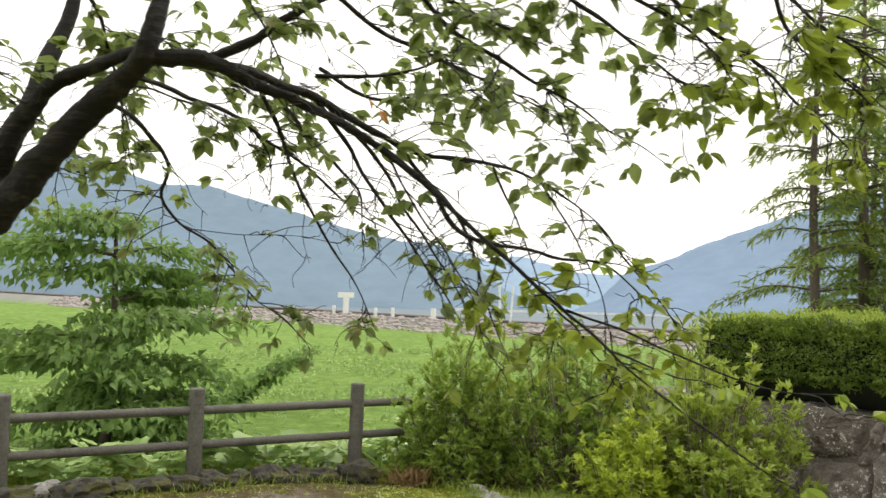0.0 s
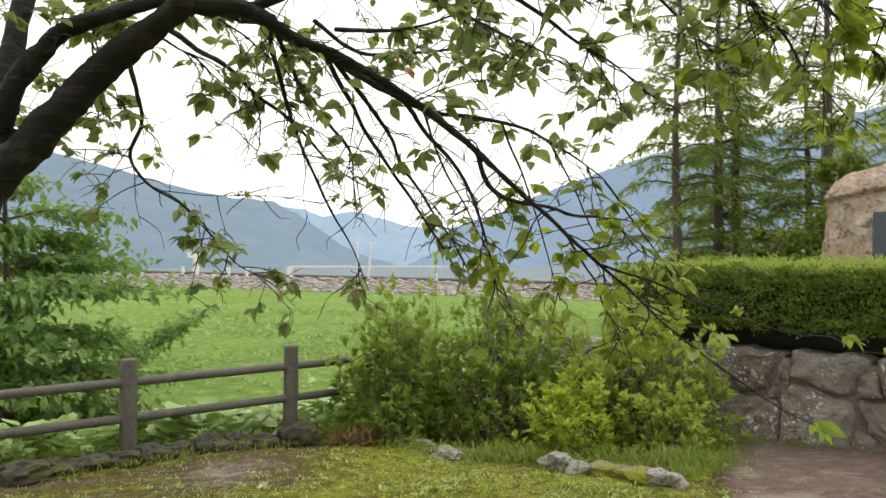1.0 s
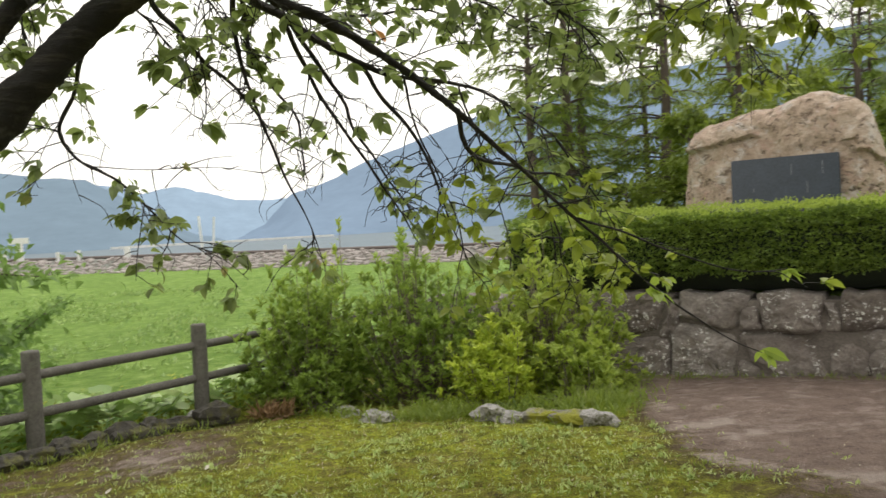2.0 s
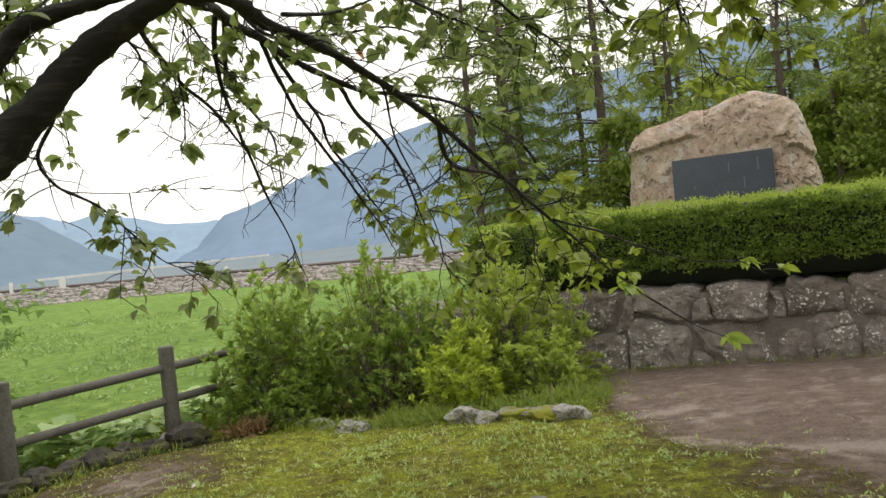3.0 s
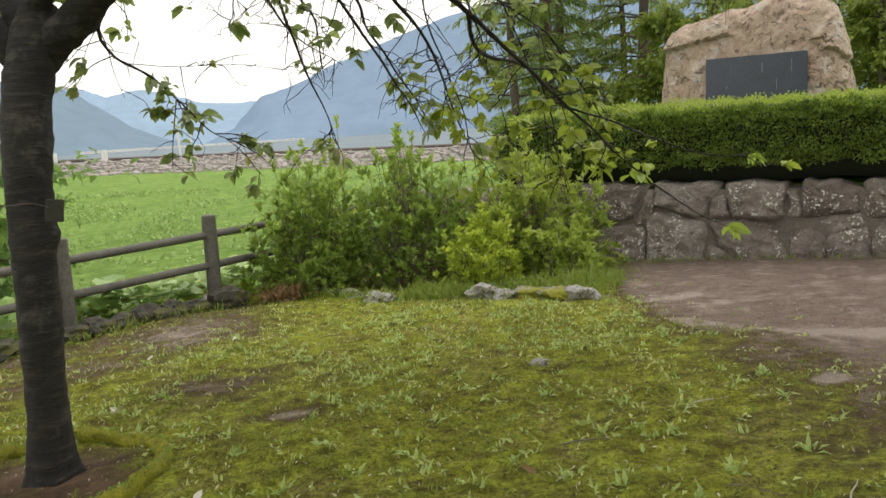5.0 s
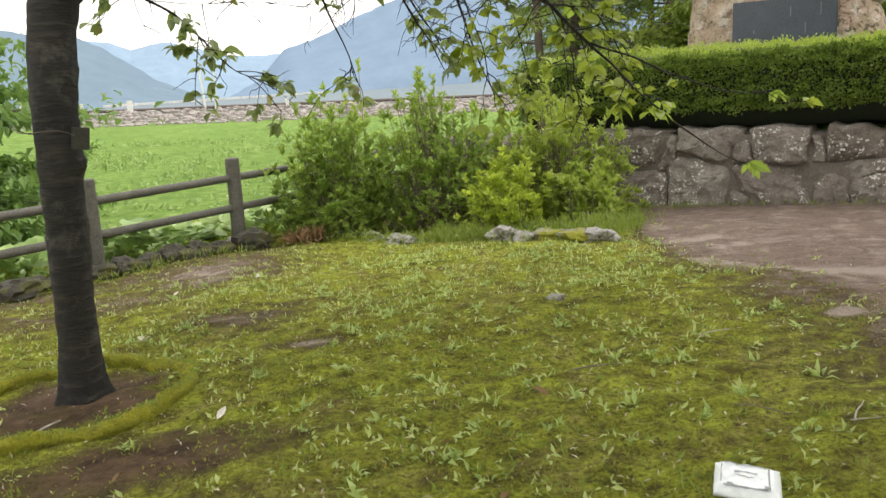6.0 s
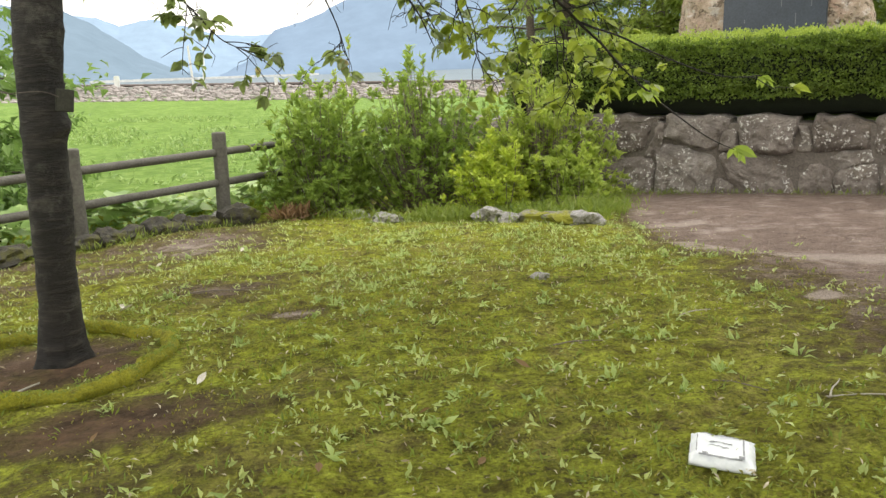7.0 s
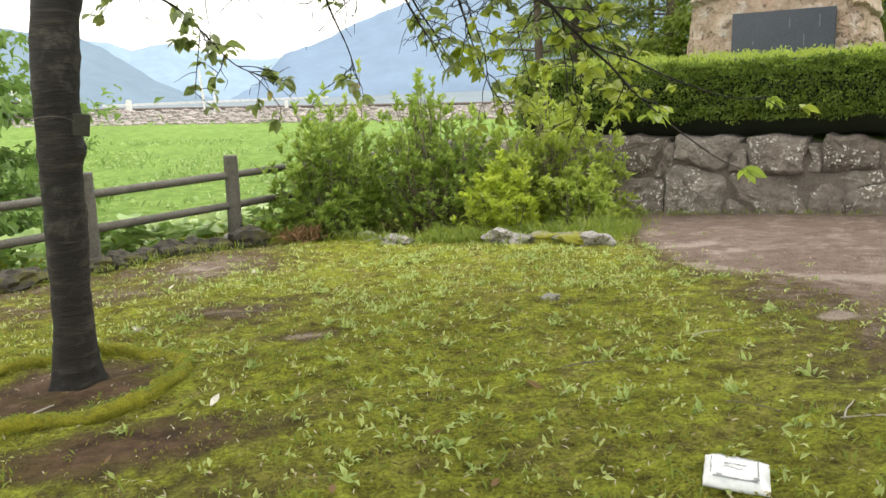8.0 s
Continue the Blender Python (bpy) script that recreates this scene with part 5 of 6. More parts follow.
# ---------------------------------------------------------------- woodland behind the monument
def build_conifer(at, height, seed, material, girth=0.16):
    r = np.random.default_rng(seed)
    z0 = float(land(*at)) - 0.1
    tree = thing("conifer", "tall dark conifer with a straight bare lower trunk", "tree", at=pose(at[0], at[1], z0), group="woodland trees")
    ln = smooth_line(((0, 0, 0), (r.normal(0, 0.1), r.normal(0, 0.1), height * 0.5), (r.normal(0, 0.15), r.normal(0, 0.15), height)), 6)
    v, f = tube(ln, (girth, girth * 0.8, girth * 0.5, 0.03), 9, 0.1)
    part("trunk", mesh("trunk", v, f, M_TRUNK, smooth=True), tree)
    places, heads, limbs = [], [], []
    n = int(height * 7)
    for k in range(n):
        s = (0.16 + 0.84 * (k // 4 + 0.5) / (n / 4 + 1)) + r.normal(0, 0.006)      # whorls of branches
        z = height * s
        reach = (0.5 + 2.1 * (1 - s) ** 0.7) * r.uniform(0.55, 1.1) * (0.55 if s < 0.2 else 1)
        a = r.uniform(0, 2 * math.pi)
        out = np.array((math.cos(a), math.sin(a), 0))
        tip = np.array((0, 0, z)) + out * reach + (0, 0, -0.22 * reach + 0.1)
        limb = smooth_line((np.array((0, 0, z)), np.array((0, 0, z + 0.08)) + out * reach * 0.5, tip), 3)
        limbs.append(tube(limb, (0.03, 0.02, 0.006), 4, 0, False))
        m = int(52 * reach)
        q = r.uniform(0.25, 1.0, m)
        i = np.minimum((q * (len(limb) - 1)).astype(int), len(limb) - 2)
        p = limb[i] + (limb[i + 1] - limb[i]) * (q * (len(limb) - 1) - i)[:, None]
        side = np.cross(out, (0, 0, 1))
        sgn = r.choice((-1.0, 1.0), m)[:, None]
        places.append(p + side * sgn * (r.uniform(0, 0.34, m) * (1.1 - q))[:, None] * reach * 0.6 + r.normal(0, 0.07, (m, 3)) * (1, 1, 0.55))
        heads.append(out * 0.7 + side * sgn * 0.6 + (0, 0, -0.45))
    v, f = joined(limbs)
    part("branchwork", mesh("branchwork", v, f, M_TRUNK), tree, kind="stuff")
    part("crown", leaves("crown", np.vstack(places), np.vstack(heads), 0.26, 0.17, material, spread=0.4), tree, kind="stuff")
    return tree


WOOD = ((5.7, 21.2, 10.0), (6.9, 21.9, 10.5), (8.0, 23.5, 11.0), (9.0, 20.8, 10.0), (10.2, 24.0, 9.0), (8.5, 26.0, 10.0), (11.4, 21.0, 6.0), (12.8, 23.5, 6.5), (14.8, 20.5, 5.6),
        (16.6, 18.0, 6.4), (18.2, 19.5, 7.5), (15.2, 15.2, 5.6), (19.6, 14.5, 8.0), (21.5, 18.0, 9.0), (13.0, 18.2, 5.2), (14.0, 24.5, 7.5), (16.5, 22.5, 8.0), (18.5, 23.0, 9.0), (17.5, 15.8, 7.0), (20.5, 16.0, 8.5), (23.0, 14.0, 10.0))
for k, (x, y, h) in enumerate(WOOD):
    build_conifer((x, y), h, 100 + k, L_NEEDLE if k % 3 else L_WOOD, 0.13 + 0.02 * (k % 4))


def build_broadleaf(name, label, at, height, spread, trunk, material, count, leaf, seed, low=0.25, layered=0.0, lean=(0, 0)):
    r = np.random.default_rng(seed)
    z0 = float(land(*at)) - 0.05
    tree = thing(name, label, "tree", at=pose(at[0], at[1], z0))
    ln = smooth_line(((0, 0, 0), (lean[0] * 0.3 + 0.05, lean[1] * 0.3, height * 0.4), (lean[0], lean[1], height * 0.85)), 6)
    v, f = tube(ln, (trunk, trunk * 0.7, trunk * 0.3), 9, 0.15)
    part("trunk", mesh("trunk", v, f, M_TRUNK, smooth=True), tree)
    places, heads, limbs = [], [], []
    arms = 26 if layered < 0.8 else 50
    for k in range(arms):
        s = low + (0.98 - low) * (k + r.random()) / arms
        i = min(int(s * (len(ln) - 1)), len(ln) - 2)
        root = ln[i]
        a = r.uniform(0, 2 * math.pi)
        reach = spread * r.uniform(0.35, 1.0) * math.sqrt(max(0.05, 1 - (s - (0.35 if layered < 0.8 else 0.55)) ** 2 * 1.9))
        out = np.array((math.cos(a), math.sin(a), 0))
        tip = root + out * reach + (0, 0, height * 0.12 * r.uniform(-0.6, 1.2) * (1 - layered))
        limb = smooth_line((root, (root + tip) / 2 + (0, 0, 0.12), tip), 4)
        limbs.append(tube(limb, (trunk * 0.3, trunk * 0.18, 0.006), 5, 0, False))
        m = count // arms
        q = r.uniform(0.3, 1.05, m)
        i = np.minimum((q * (len(limb) - 1)).astype(int), len(limb) - 2)
        p = limb[i] + (limb[i + 1] - limb[i]) * (q * (len(limb) - 1) - i)[:, None]
        flat = 0.3 * (1 - 0.92 * layered)
        clump = r.normal(0, 1, (m, 3)) * (reach * 0.2, reach * 0.2, reach * flat * 0.6)
        places.append(p + clump)
        heads.append(np.tile(out, (m, 1)) * 0.7 + r.normal(0, 0.4, (m, 3)) - (0, 0, 0.35))
    v, f = joined(limbs)
    part("branchwork", mesh("branchwork", v, f, M_TRUNK), tree, kind="stuff")
    part("crown", leaves("crown", np.vstack(places), np.vstack(heads), leaf, 0.55, material, spread=0.3), tree, kind="stuff")
    return tree


build_broadleaf("meadow_tree", "dark green layered young tree behind the fence", (-5.9, 11.2), 4.0, 2.2, 0.07, L_BLUE, 10500, 0.155, 35, 0.05, 0.85)
for k, (x, y, h, s) in enumerate(((10.2, 17.2, 4.4, 1.9), (13.2, 14.5, 4.6, 2.0), (16.8, 12.2, 5.4, 2.3), (12.0, 19.5, 4.4, 2.0), (7.3, 19.5, 3.2, 1.3), (8.4, 18.4, 3.6, 1.5), (14.8, 17.0, 5.0, 2.2), (19.0, 12.0, 6.0, 2.4), (13.6, 16.2, 6.6, 2.2), (17.0, 14.6, 7.6, 2.6), (11.6, 15.2, 3.6, 1.6))):
    build_broadleaf("woodland_tree", "leafy green understorey tree behind the monument", (x, y), h, s, 0.1, L_WOOD, 5200, 0.15, 40 + k, 0.1, 0.2)


def build_low_bush():
    """A low dark bush whose sprays all rise to one side."""
    r = np.random.default_rng(32)
    root = np.array((-6.4, 16.2, float(land(-6.4, 16.2))))
    bush = thing("meadow_bush", "low dark bush spreading sideways in the meadow", "bush", at=Matrix.Translation(root))
    places, heads, limbs = [], [], []
    for k in range(9):
        tip = np.array((r.uniform(0.5, 1.75), r.normal(0, 0.3), 0))
        tip[2] = 0.3 + 0.5 * tip[0] + r.normal(0, 0.08)
        ln = smooth_line(((0, 0, 0), tip * (0.45, 0.5, 0.45), tip), 4)
        limbs.append(tube(ln, (0.015, 0.01, 0.004), 5, 0, False))
        q = r.uniform(0.15, 1.02, 130) * (len(ln) - 1.01)
        i = np.minimum(q.astype(int), len(ln) - 2)
        places.append(ln[i] + (ln[i + 1] - ln[i]) * (q - i)[:, None] + r.normal(0, 1, (130, 3)) * (0.09, 0.1, 0.05))
        heads.append(r.normal(0, 0.6, (130, 3)) + (0.5, 0, -0.1))
    v, f = joined(limbs)
    part("branchwork", mesh("branchwork", v, f, M_TRUNK), bush, kind="stuff")
    part("crown", leaves("crown", np.vstack(places), np.vstack(heads), 0.14, 0.5, L_BLUE), bush, kind="stuff")


build_low_bush()

# ---------------------------------------------------------------- rail embankment
def bank_y(x):
    return 40 - 0.35 * x


def build_embankment():
    r = np.random.default_rng(9)
    bank = thing("embankment", "rail embankment faced with pale broken stones", "embankment", kind="structure")
    shapes = [rock(s, (1, 1, 1), 0.3, 1, 0.2) for s in range(8)]
    pieces = []
    for _ in range(3000):
        x = r.uniform(-34, 15)
        s = r.uniform(0, 1)
        d = s * 2.2 - 0.15
        size = r.uniform(0.14, 0.4)
        v, f = shapes[r.integers(8)]
        c, sn = math.cos(r.uniform(0, 6.3)), math.sin(r.uniform(0, 6.3))
        v = v * size * (1, 0.9, 0.75)
        z = 0.17 - 0.0228 * x + 0.61 * np.clip(d / 2.0, 0, 1)
        pieces.append((v + (x, bank_y(x) + d, z), f))
    v, f = joined(pieces)
    part("stones", mesh("stones", v, f, M_RIPRAP), bank, "pale pinkish broken stones", kind="stuff")
    for off in (3.2, 4.27):
        a, b = Vector((-60, bank_y(-60) + off, 0.86 + 0.0228 * 60)), Vector((14, bank_y(14) + off, 0.86 - 0.0228 * 14))
        d = b - a
        v, f = tube([(0, 0, 0), (0, 0, d.length)], (0.07, 0.07), 6)
        part("rail", mesh("rail", v, f, M_STEEL), bank, "rusty steel rail", at=Matrix.Translation(a) @ d.to_track_quat("Z", "Y").to_matrix().to_4x4())


build_embankment()


def build_marker(x, off, height, width, label, lean=0.0, board=None):
    y = bank_y(x) + off
    z = float(land(x, y)) - 0.05
    post = thing("track_marker", label, "marker post", at=pose(x, y, z, 0, lean, 0))
    bm = bmesh.new()
    bmesh.ops.create_cube(bm, size=1.0)
    for v in bm.verts:
        v.co = Vector((v.co.x * width, v.co.y * width * 0.8, (v.co.z + 0.5) * height))
    bmesh.ops.bevel(bm, geom=bm.edges[:], offset=width * 0.12, segments=2, affect="EDGES")
    part("post", from_bm("post", bm, M_WHITE), post)
    if board:
        bm = bmesh.new()
        bmesh.ops.create_cube(bm, size=1.0)
        for v in bm.verts:
            v.co = Vector((v.co.x * board[0], v.co.y * 0.06, v.co.z * board[1]))
        bmesh.ops.bevel(bm, geom=bm.edges[:], offset=0.01, segments=1, affect="EDGES")
        part("board", from_bm("board", bm, M_WHITE), post, at=pose(0, -0.08, height - board[1] * 0.5))


build_marker(-7.05, 2.3, 0.62, 0.26, "short white concrete marker beside the track")
build_marker(-3.45, 2.6, 2.0, 0.1, "slim white pole beside the track", -3)
build_marker(-2.98, 3.0, 1.95, 0.09, "slim white pole beside the track", 4)
build_marker(-12.3, 2.4, 1.25, 0.28, "white trackside post with a board on top", 0, (0.9, 0.3))
build_marker(-13.0, 2.2, 0.5, 0.16, "small white trackside post")
build_marker(-10.4, 2.2, 0.5, 0.16, "small white trackside post")
build_marker(-9.4, 2.3, 0.55, 0.16, "small white trackside post")
build_marker(0.4, 2.2, 0.45, 0.16, "small white trackside post")

# ---------------------------------------------------------------- stones, moss ring and small things
def single_rock(name, label, at, size, seed, turn, material, group="", sink=0.25):
    v, f = rock(seed, size, 0.36, 3, 0.1)
    z = near_z(*at) + size[2] * (0.5 - sink)
    return thing(name, label, "stone", at=pose(at[0], at[1], z, 0, 0, turn), data=mesh(name, v, f, material, smooth=False), group=group)


def build_kerb():
    r = random.Random(4)
    d = 0.0
    while d < 4.6:                                   # along the fence, a step in front of it
        w = r.uniform(0.2, 0.42)
        p = FENCE_A + FENCE_DIR * (d + w / 2 + 0.05) + np.array((0.602, -0.798)) * (0.2 + 0.09 * d + r.uniform(-0.03, 0.03))
        single_rock("kerb_stone", "mossy rough edging stone below the fence", p, (w * 1.15, r.uniform(0.2, 0.26), r.uniform(0.17, 0.24)), r.random() * 50, 37 + r.uniform(-8, 8), M_MOSSY if r.random() < 0.8 else M_KERB, "fence edging stones", 0.28)
        d += w
    bed = ((-1.2, 10.5, 0.22, 0.17), (-1.0, 10.1, 0.26, 0.17), (-0.8, 9.7, 0.26, 0.16), (-0.55, 9.15, 0.4, 0.2),
           (0.4, 8.38, 0.3, 0.22), (0.58, 8.16, 0.26, 0.21), (0.76, 7.97, 0.28, 0.2), (0.95, 7.77, 0.3, 0.19), (1.13, 7.56, 0.25, 0.21))
    for x, y, w, h in bed:
        single_rock("edging_stone", "pale grey edging stone round the shrub bed", (x, y), (w * 1.3, w * 0.8, h * 0.85), r.random() * 50, (-56 if x < 0 else -39) + r.uniform(-14, 14), M_MOSSTOP if 0.7 < x < 1.0 else M_KERB, "shrub bed edging", 0.36)
    single_rock("ground_stone", "flat grey stone sunk in the moss", (-0.22, 5.32), (0.16, 0.1, 0.05), 3.3, 20, M_KERB, sink=0.3)
    single_rock("kerb_stone", "rounded brown stone at the foot of the fence post", (-2.17, 10.02), (0.42, 0.3, 0.3), 5.1, 20, M_MOSSY, "fence edging stones", 0.25)
    single_rock("kerb_stone", "grey stone at the foot of the fence", (-4.35, 8.15), (0.5, 0.3, 0.26), 8.8, 37, M_MOSSY, "fence edging stones", 0.3)


build_kerb()


def build_ring():
    c = np.array((-3.22, 4.46))
    verts, faces = [], []
    N, S = 260, 16
    for i in range(N):
        a = 2 * math.pi * i / N
        d = np.array((math.cos(a), math.sin(a)))
        R = 0.615 + 0.035 * noise.noise(Vector((d[0] * 1.5, d[1] * 1.5, 0)))
        z = near_z(*(c + d * R))
        for k in range(S):
            b = 2 * math.pi * k / S
            q = 0.037 * (1 + 0.3 * noise.noise(Vector((d[0] * 5, d[1] * 5, b * 0.7))) + 0.35 * noise.noise(Vector((d[0] * 14, d[1] * 14, b * 1.5))) + 0.2 * noise.noise(Vector((d[0] * 30, d[1] * 30, b * 3))))
            p = c + d * (R + q * math.cos(b) * 1.1)
            verts.append((p[0], p[1], z + 0.016 + q * math.sin(b) * 1.15))
    faces = [(i * S + k, ((i + 1) % N) * S + k, ((i + 1) % N) * S + (k + 1) % S, i * S + (k + 1) % S) for i in range(N) for k in range(S)]
    ring = thing("tree_ring", "low round kerb overgrown with thick moss", "kerb")
    part("kerb", mesh("kerb", verts, faces, M_MOSS, smooth=True), ring)
    n = 2600
    a = rng.uniform(0, 2 * math.pi, n)
    o = rng.normal(0, 0.026, n)
    p = np.array([(c[0] + math.cos(t) * (0.615 + s), c[1] + math.sin(t) * (0.615 + s)) for t, s in zip(a, o)])
    z = np.array([near_z(x, y) for x, y in p]) + 0.012 + 0.045 * np.sqrt(np.maximum(0, 1 - (o / 0.05) ** 2))
    part("moss", leaves("moss", np.column_stack([p, z]), np.tile((0, 0, 1.0), (n, 1)), 0.014, 0.5, L_GRASS, spread=0.7), ring, kind="stuff")


build_ring()


def build_packet():
    """A sealed plastic pouch lying on the moss, with crimped edges and a printed frame."""
    c = np.array((-0.755, 2.24))
    ax, ay = np.array((0.735, -0.678)), np.array((0.545, 0.838))
    W, H, n, m = 0.21, 0.22, 26, 22
    base = near_z(*c)

    def top(u, v):
        e = min(1.0, (1 - abs(u)) / 0.22) * min(1.0, (1 - abs(v)) / 0.25)
        e = e * e * (3 - 2 * e)
        return 0.016 + 0.02 * e + 0.006 * noise.noise(Vector((u * 3.0, v * 3.0, 1))) + 0.004 * noise.noise(Vector((u * 10, v * 10, 4)))
    verts, faces = [], []
    for j in range(m + 1):
        for i in range(n + 1):
            u, v = 2 * i / n - 1, 2 * j / m - 1
            w = 1 + 0.03 * noise.noise(Vector((u * 4, v * 4, 7)))
            p = c + ax * u * W / 2 * w + ay * v * H / 2 * w
            verts.append((p[0], p[1], base + top(u, v)))
    k = len(verts)
    verts += [(x, y, base + 0.004) for x, y, z in verts]
    N = n + 1
    for j in range(m):
        for i in range(n):
            q = (j * N + i, j * N + i + 1, (j + 1) * N + i + 1, (j + 1) * N + i)
            faces += [q, tuple(t + k for t in q[::-1])]
    edge = [i for i in range(N)] + [j * N + n for j in range(1, m + 1)] + [m * N + i for i in range(n - 1, -1, -1)] + [j * N for j in range(m - 1, 0, -1)]
    faces += [(a, a + k, b + k, b) for a, b in zip(edge, edge[1:] + edge[:1])]

    def film(nt, p):
        col = ramp(nt, noise_tex(nt, 30.0, 4.0), (0.35, (0.66, 0.69, 0.74)), (0.65, (0.8, 0.82, 0.86)))
        nt.links.new(col, p.inputs["Base Color"])
        p.inputs["Roughness"].default_value = 0.28
        bump(nt, p, noise_tex(nt, 55.0, 4.0), 0.4, 0.004)
    ink = surface("faded_ink", 30.0, (0.2, 0.21, 0.23), (0.38, 0.39, 0.42), 0.5)
    pack = thing("plastic_packet", "crumpled white plastic packet lying on the moss", "packet")
    part("pouch", mesh("pouch", verts, faces, mat("white_film", film), smooth=True), pack, "glossy white film")
    for u0, u1, v0, v1, name in ((-0.7, 0.6, 0.66, 0.72, "printed_bar"), (-0.7, 0.6, -0.8, -0.72, "printed_bar"), (0.5, 0.68, -0.76, -0.5, "printed_mark"), (-0.6, -0.42, -0.76, -0.6, "printed_mark"), (0.62, 0.67, -0.45, 0.6, "printed_bar"), (-0.8, -0.76, -0.6, 0.6, "printed_bar"), (-0.4, 0.3, 0.2, 0.26, "printed_bar"), (-0.4, 0.2, -0.1, -0.05, "printed_bar")):
        vs, fs, q = [], [], 8
        for i in range(q + 1):
            for vv in (v0, v1):
                u = u0 + (u1 - u0) * i / q
                p = c + ax * u * W / 2 + ay * vv * H / 2
                vs.append((p[0], p[1], base + top(u, vv) + 0.0025))
        fs = [(2 * i, 2 * i + 2, 2 * i + 3, 2 * i + 1) for i in range(q)]
        part(name, mesh(name, vs, fs, ink), pack)


build_packet()


def build_plate():
    plate = thing("name_plate", "small weathered grey plate tied to the trunk", "sign", at=pose(-3.0, 4.535, 1.25, 0, 8, 30))
    bm = bmesh.new()
    bmesh.ops.create_cube(bm, size=1.0)
    for v in bm.verts:
        v.co = Vector((v.co.x * 0.088, v.co.y * 0.012, v.co.z * 0.11))
    bmesh.ops.bevel(bm, geom=bm.edges[:], offset=0.003, segments=1, affect="EDGES")
    part("board", from_bm("board", bm, surface("plate_wood", 14.0, (0.02, 0.02, 0.016), (0.065, 0.064, 0.052), 0.85)), plate)
    loop = np.array([(0.145 * math.cos(a) - 0.13, 0.145 * math.sin(a) + 0.1, 0.02 + 0.01 * math.sin(a * 3)) for a in np.linspace(0, 2 * math.pi, 26)])
    v, f = tube(loop, (0.0025, 0.0025), 5)
    part("wire", mesh("wire", v, f, M_STEEL), plate)


build_plate()


def stick(at, to, r, label, material=M_STICK):
    z = near_z(*at) + r * 1.2
    d = np.array(to) - np.array(at)
    side = np.array((-d[1], d[0])) * 0.02
    rise = near_z(*to) - near_z(*at)
    pts = [(0, 0, 0), (*(d * 0.35 + side), rise * 0.35 + 0.008), (*(d * 0.7 - side * 0.5), rise * 0.7 + 0.008), (*d, rise)]
    v, f = tube(smooth_line(pts, 4), (r, r * 0.85, r * 0.5), 6, 0.2)
    thing("stick", label, "stick", at=pose(at[0], at[1], z), data=mesh("stick", v, f, material, smooth=True), group="fallen sticks")


stick((-0.06, 2.59), (0.13, 2.77), 0.0042, "bleached fallen stick on the moss")
stick((-0.07, 2.6), (0.3, 2.42), 0.0042, "bleached fallen stick on the moss")
stick((0.05, 3.92), (0.3, 4.02), 0.004, "thin straw-coloured stick on the moss")
stick((-2.6, 5.95), (-2.1, 5.85), 0.007, "thin dark fallen twig on the moss", M_TWIG)
stick((-3.32, 3.95), (-3.22, 4.2), 0.007, "short pale stick beside the trunk")
stick((-0.35, 2.95), (-0.22, 2.75), 0.004, "short grey twig on the moss", M_TWIG)
stick((-0.75, 3.75), (-0.5, 3.7), 0.005, "short grey twig on the moss", M_TWIG)


def fallen_leaf(at, size, material, turn, label):
    z = near_z(*at) + 0.012
    me = broad_leaves("fallen_leaf", np.array([(0, 0, 0.0)]), np.array([(math.cos(turn), math.sin(turn), 0.12)]), size * 0.62, 0.5, material, fold=0.6, droop=-0.3, spread=0.05)
    thing("fallen_leaf", label, "leaf", at=pose(at[0], at[1], z), data=me, group="fallen leaves")


M_PALELEAF = surface("bleached_leaf", 30.0, (0.5, 0.46, 0.4), (0.75, 0.7, 0.62), 0.7)
for x, y, s, t, pale in ((-3.0, 5.55, 0.14, 0.3, 1), (-2.95, 5.62, 0.1, 2.3, 1), (-2.47, 3.75, 0.1, 1.0, 1), (-2.05, 2.55, 0.09, 1.4, 0), (-1.52, 2.5, 0.12, 0.6, 0), (-1.6, 3.05, 0.1, 0.0, 0),
                      (-2.2, 7.6, 0.12, 1.2, 1), (-2.9, 7.3, 0.1, 0.4, 1), (-1.0, 3.4, 0.1, 2.6, 0), (-2.85, 3.2, 0.1, 0.9, 0), (-0.6, 6.6, 0.1, 0.2, 1)):
    fallen_leaf((x, y), s, M_PALELEAF if pale else L_RUST, t, "bleached fallen leaf on the moss" if pale else "brown curled fallen leaf on the moss")


# ---------------------------------------------------------------- grass, weeds and ground cover
def scatter(n, x0, x1, y0, y1, seed, keep):
    r = np.random.default_rng(seed)
    p = np.column_stack([r.uniform(x0, x1, n), r.uniform(y0, y1, n)])
    k = keep(p[:, 0], p[:, 1])
    return p[r.random(n) < k]


def patchy(x, y, scale, seed):
    return np.array([0.5 + 0.9 * noise.noise(Vector((a * scale, b * scale, seed))) for a, b in zip(x, y)])


def lawn_keep(x, y):
    c = cover(x, y)
    return np.clip(1 - c[:, 0] * 1.15, 0.06, 1) * (c[:, 1] < 0.2) * np.clip(patchy(x, y, 1.1, 3), 0.15, 1)


def put(name, label, p, size, width, material, up=1.0, spread=0.5, lift=0.0, stuff="grass", fold=0.25, droop=0.2):
    z = np.array([near_z(x, y) for x, y in p]) + lift
    me = leaves(name, np.column_stack([p, z]), np.tile((0, 0, up), (len(p), 1)), size, width, material, spread=spread, fold=fold, droop=droop)
    return thing(name, label, stuff, data=me, kind="stuff")


def tufts(p, per, reach, seed):
    r = np.random.default_rng(seed)
    return np.repeat(p, per, 0) + r.normal(0, reach, (len(p) * per, 2))


near_lawn = scatter(7000, -4.3, 2.4, 1.7, 9.6, 61, lawn_keep)
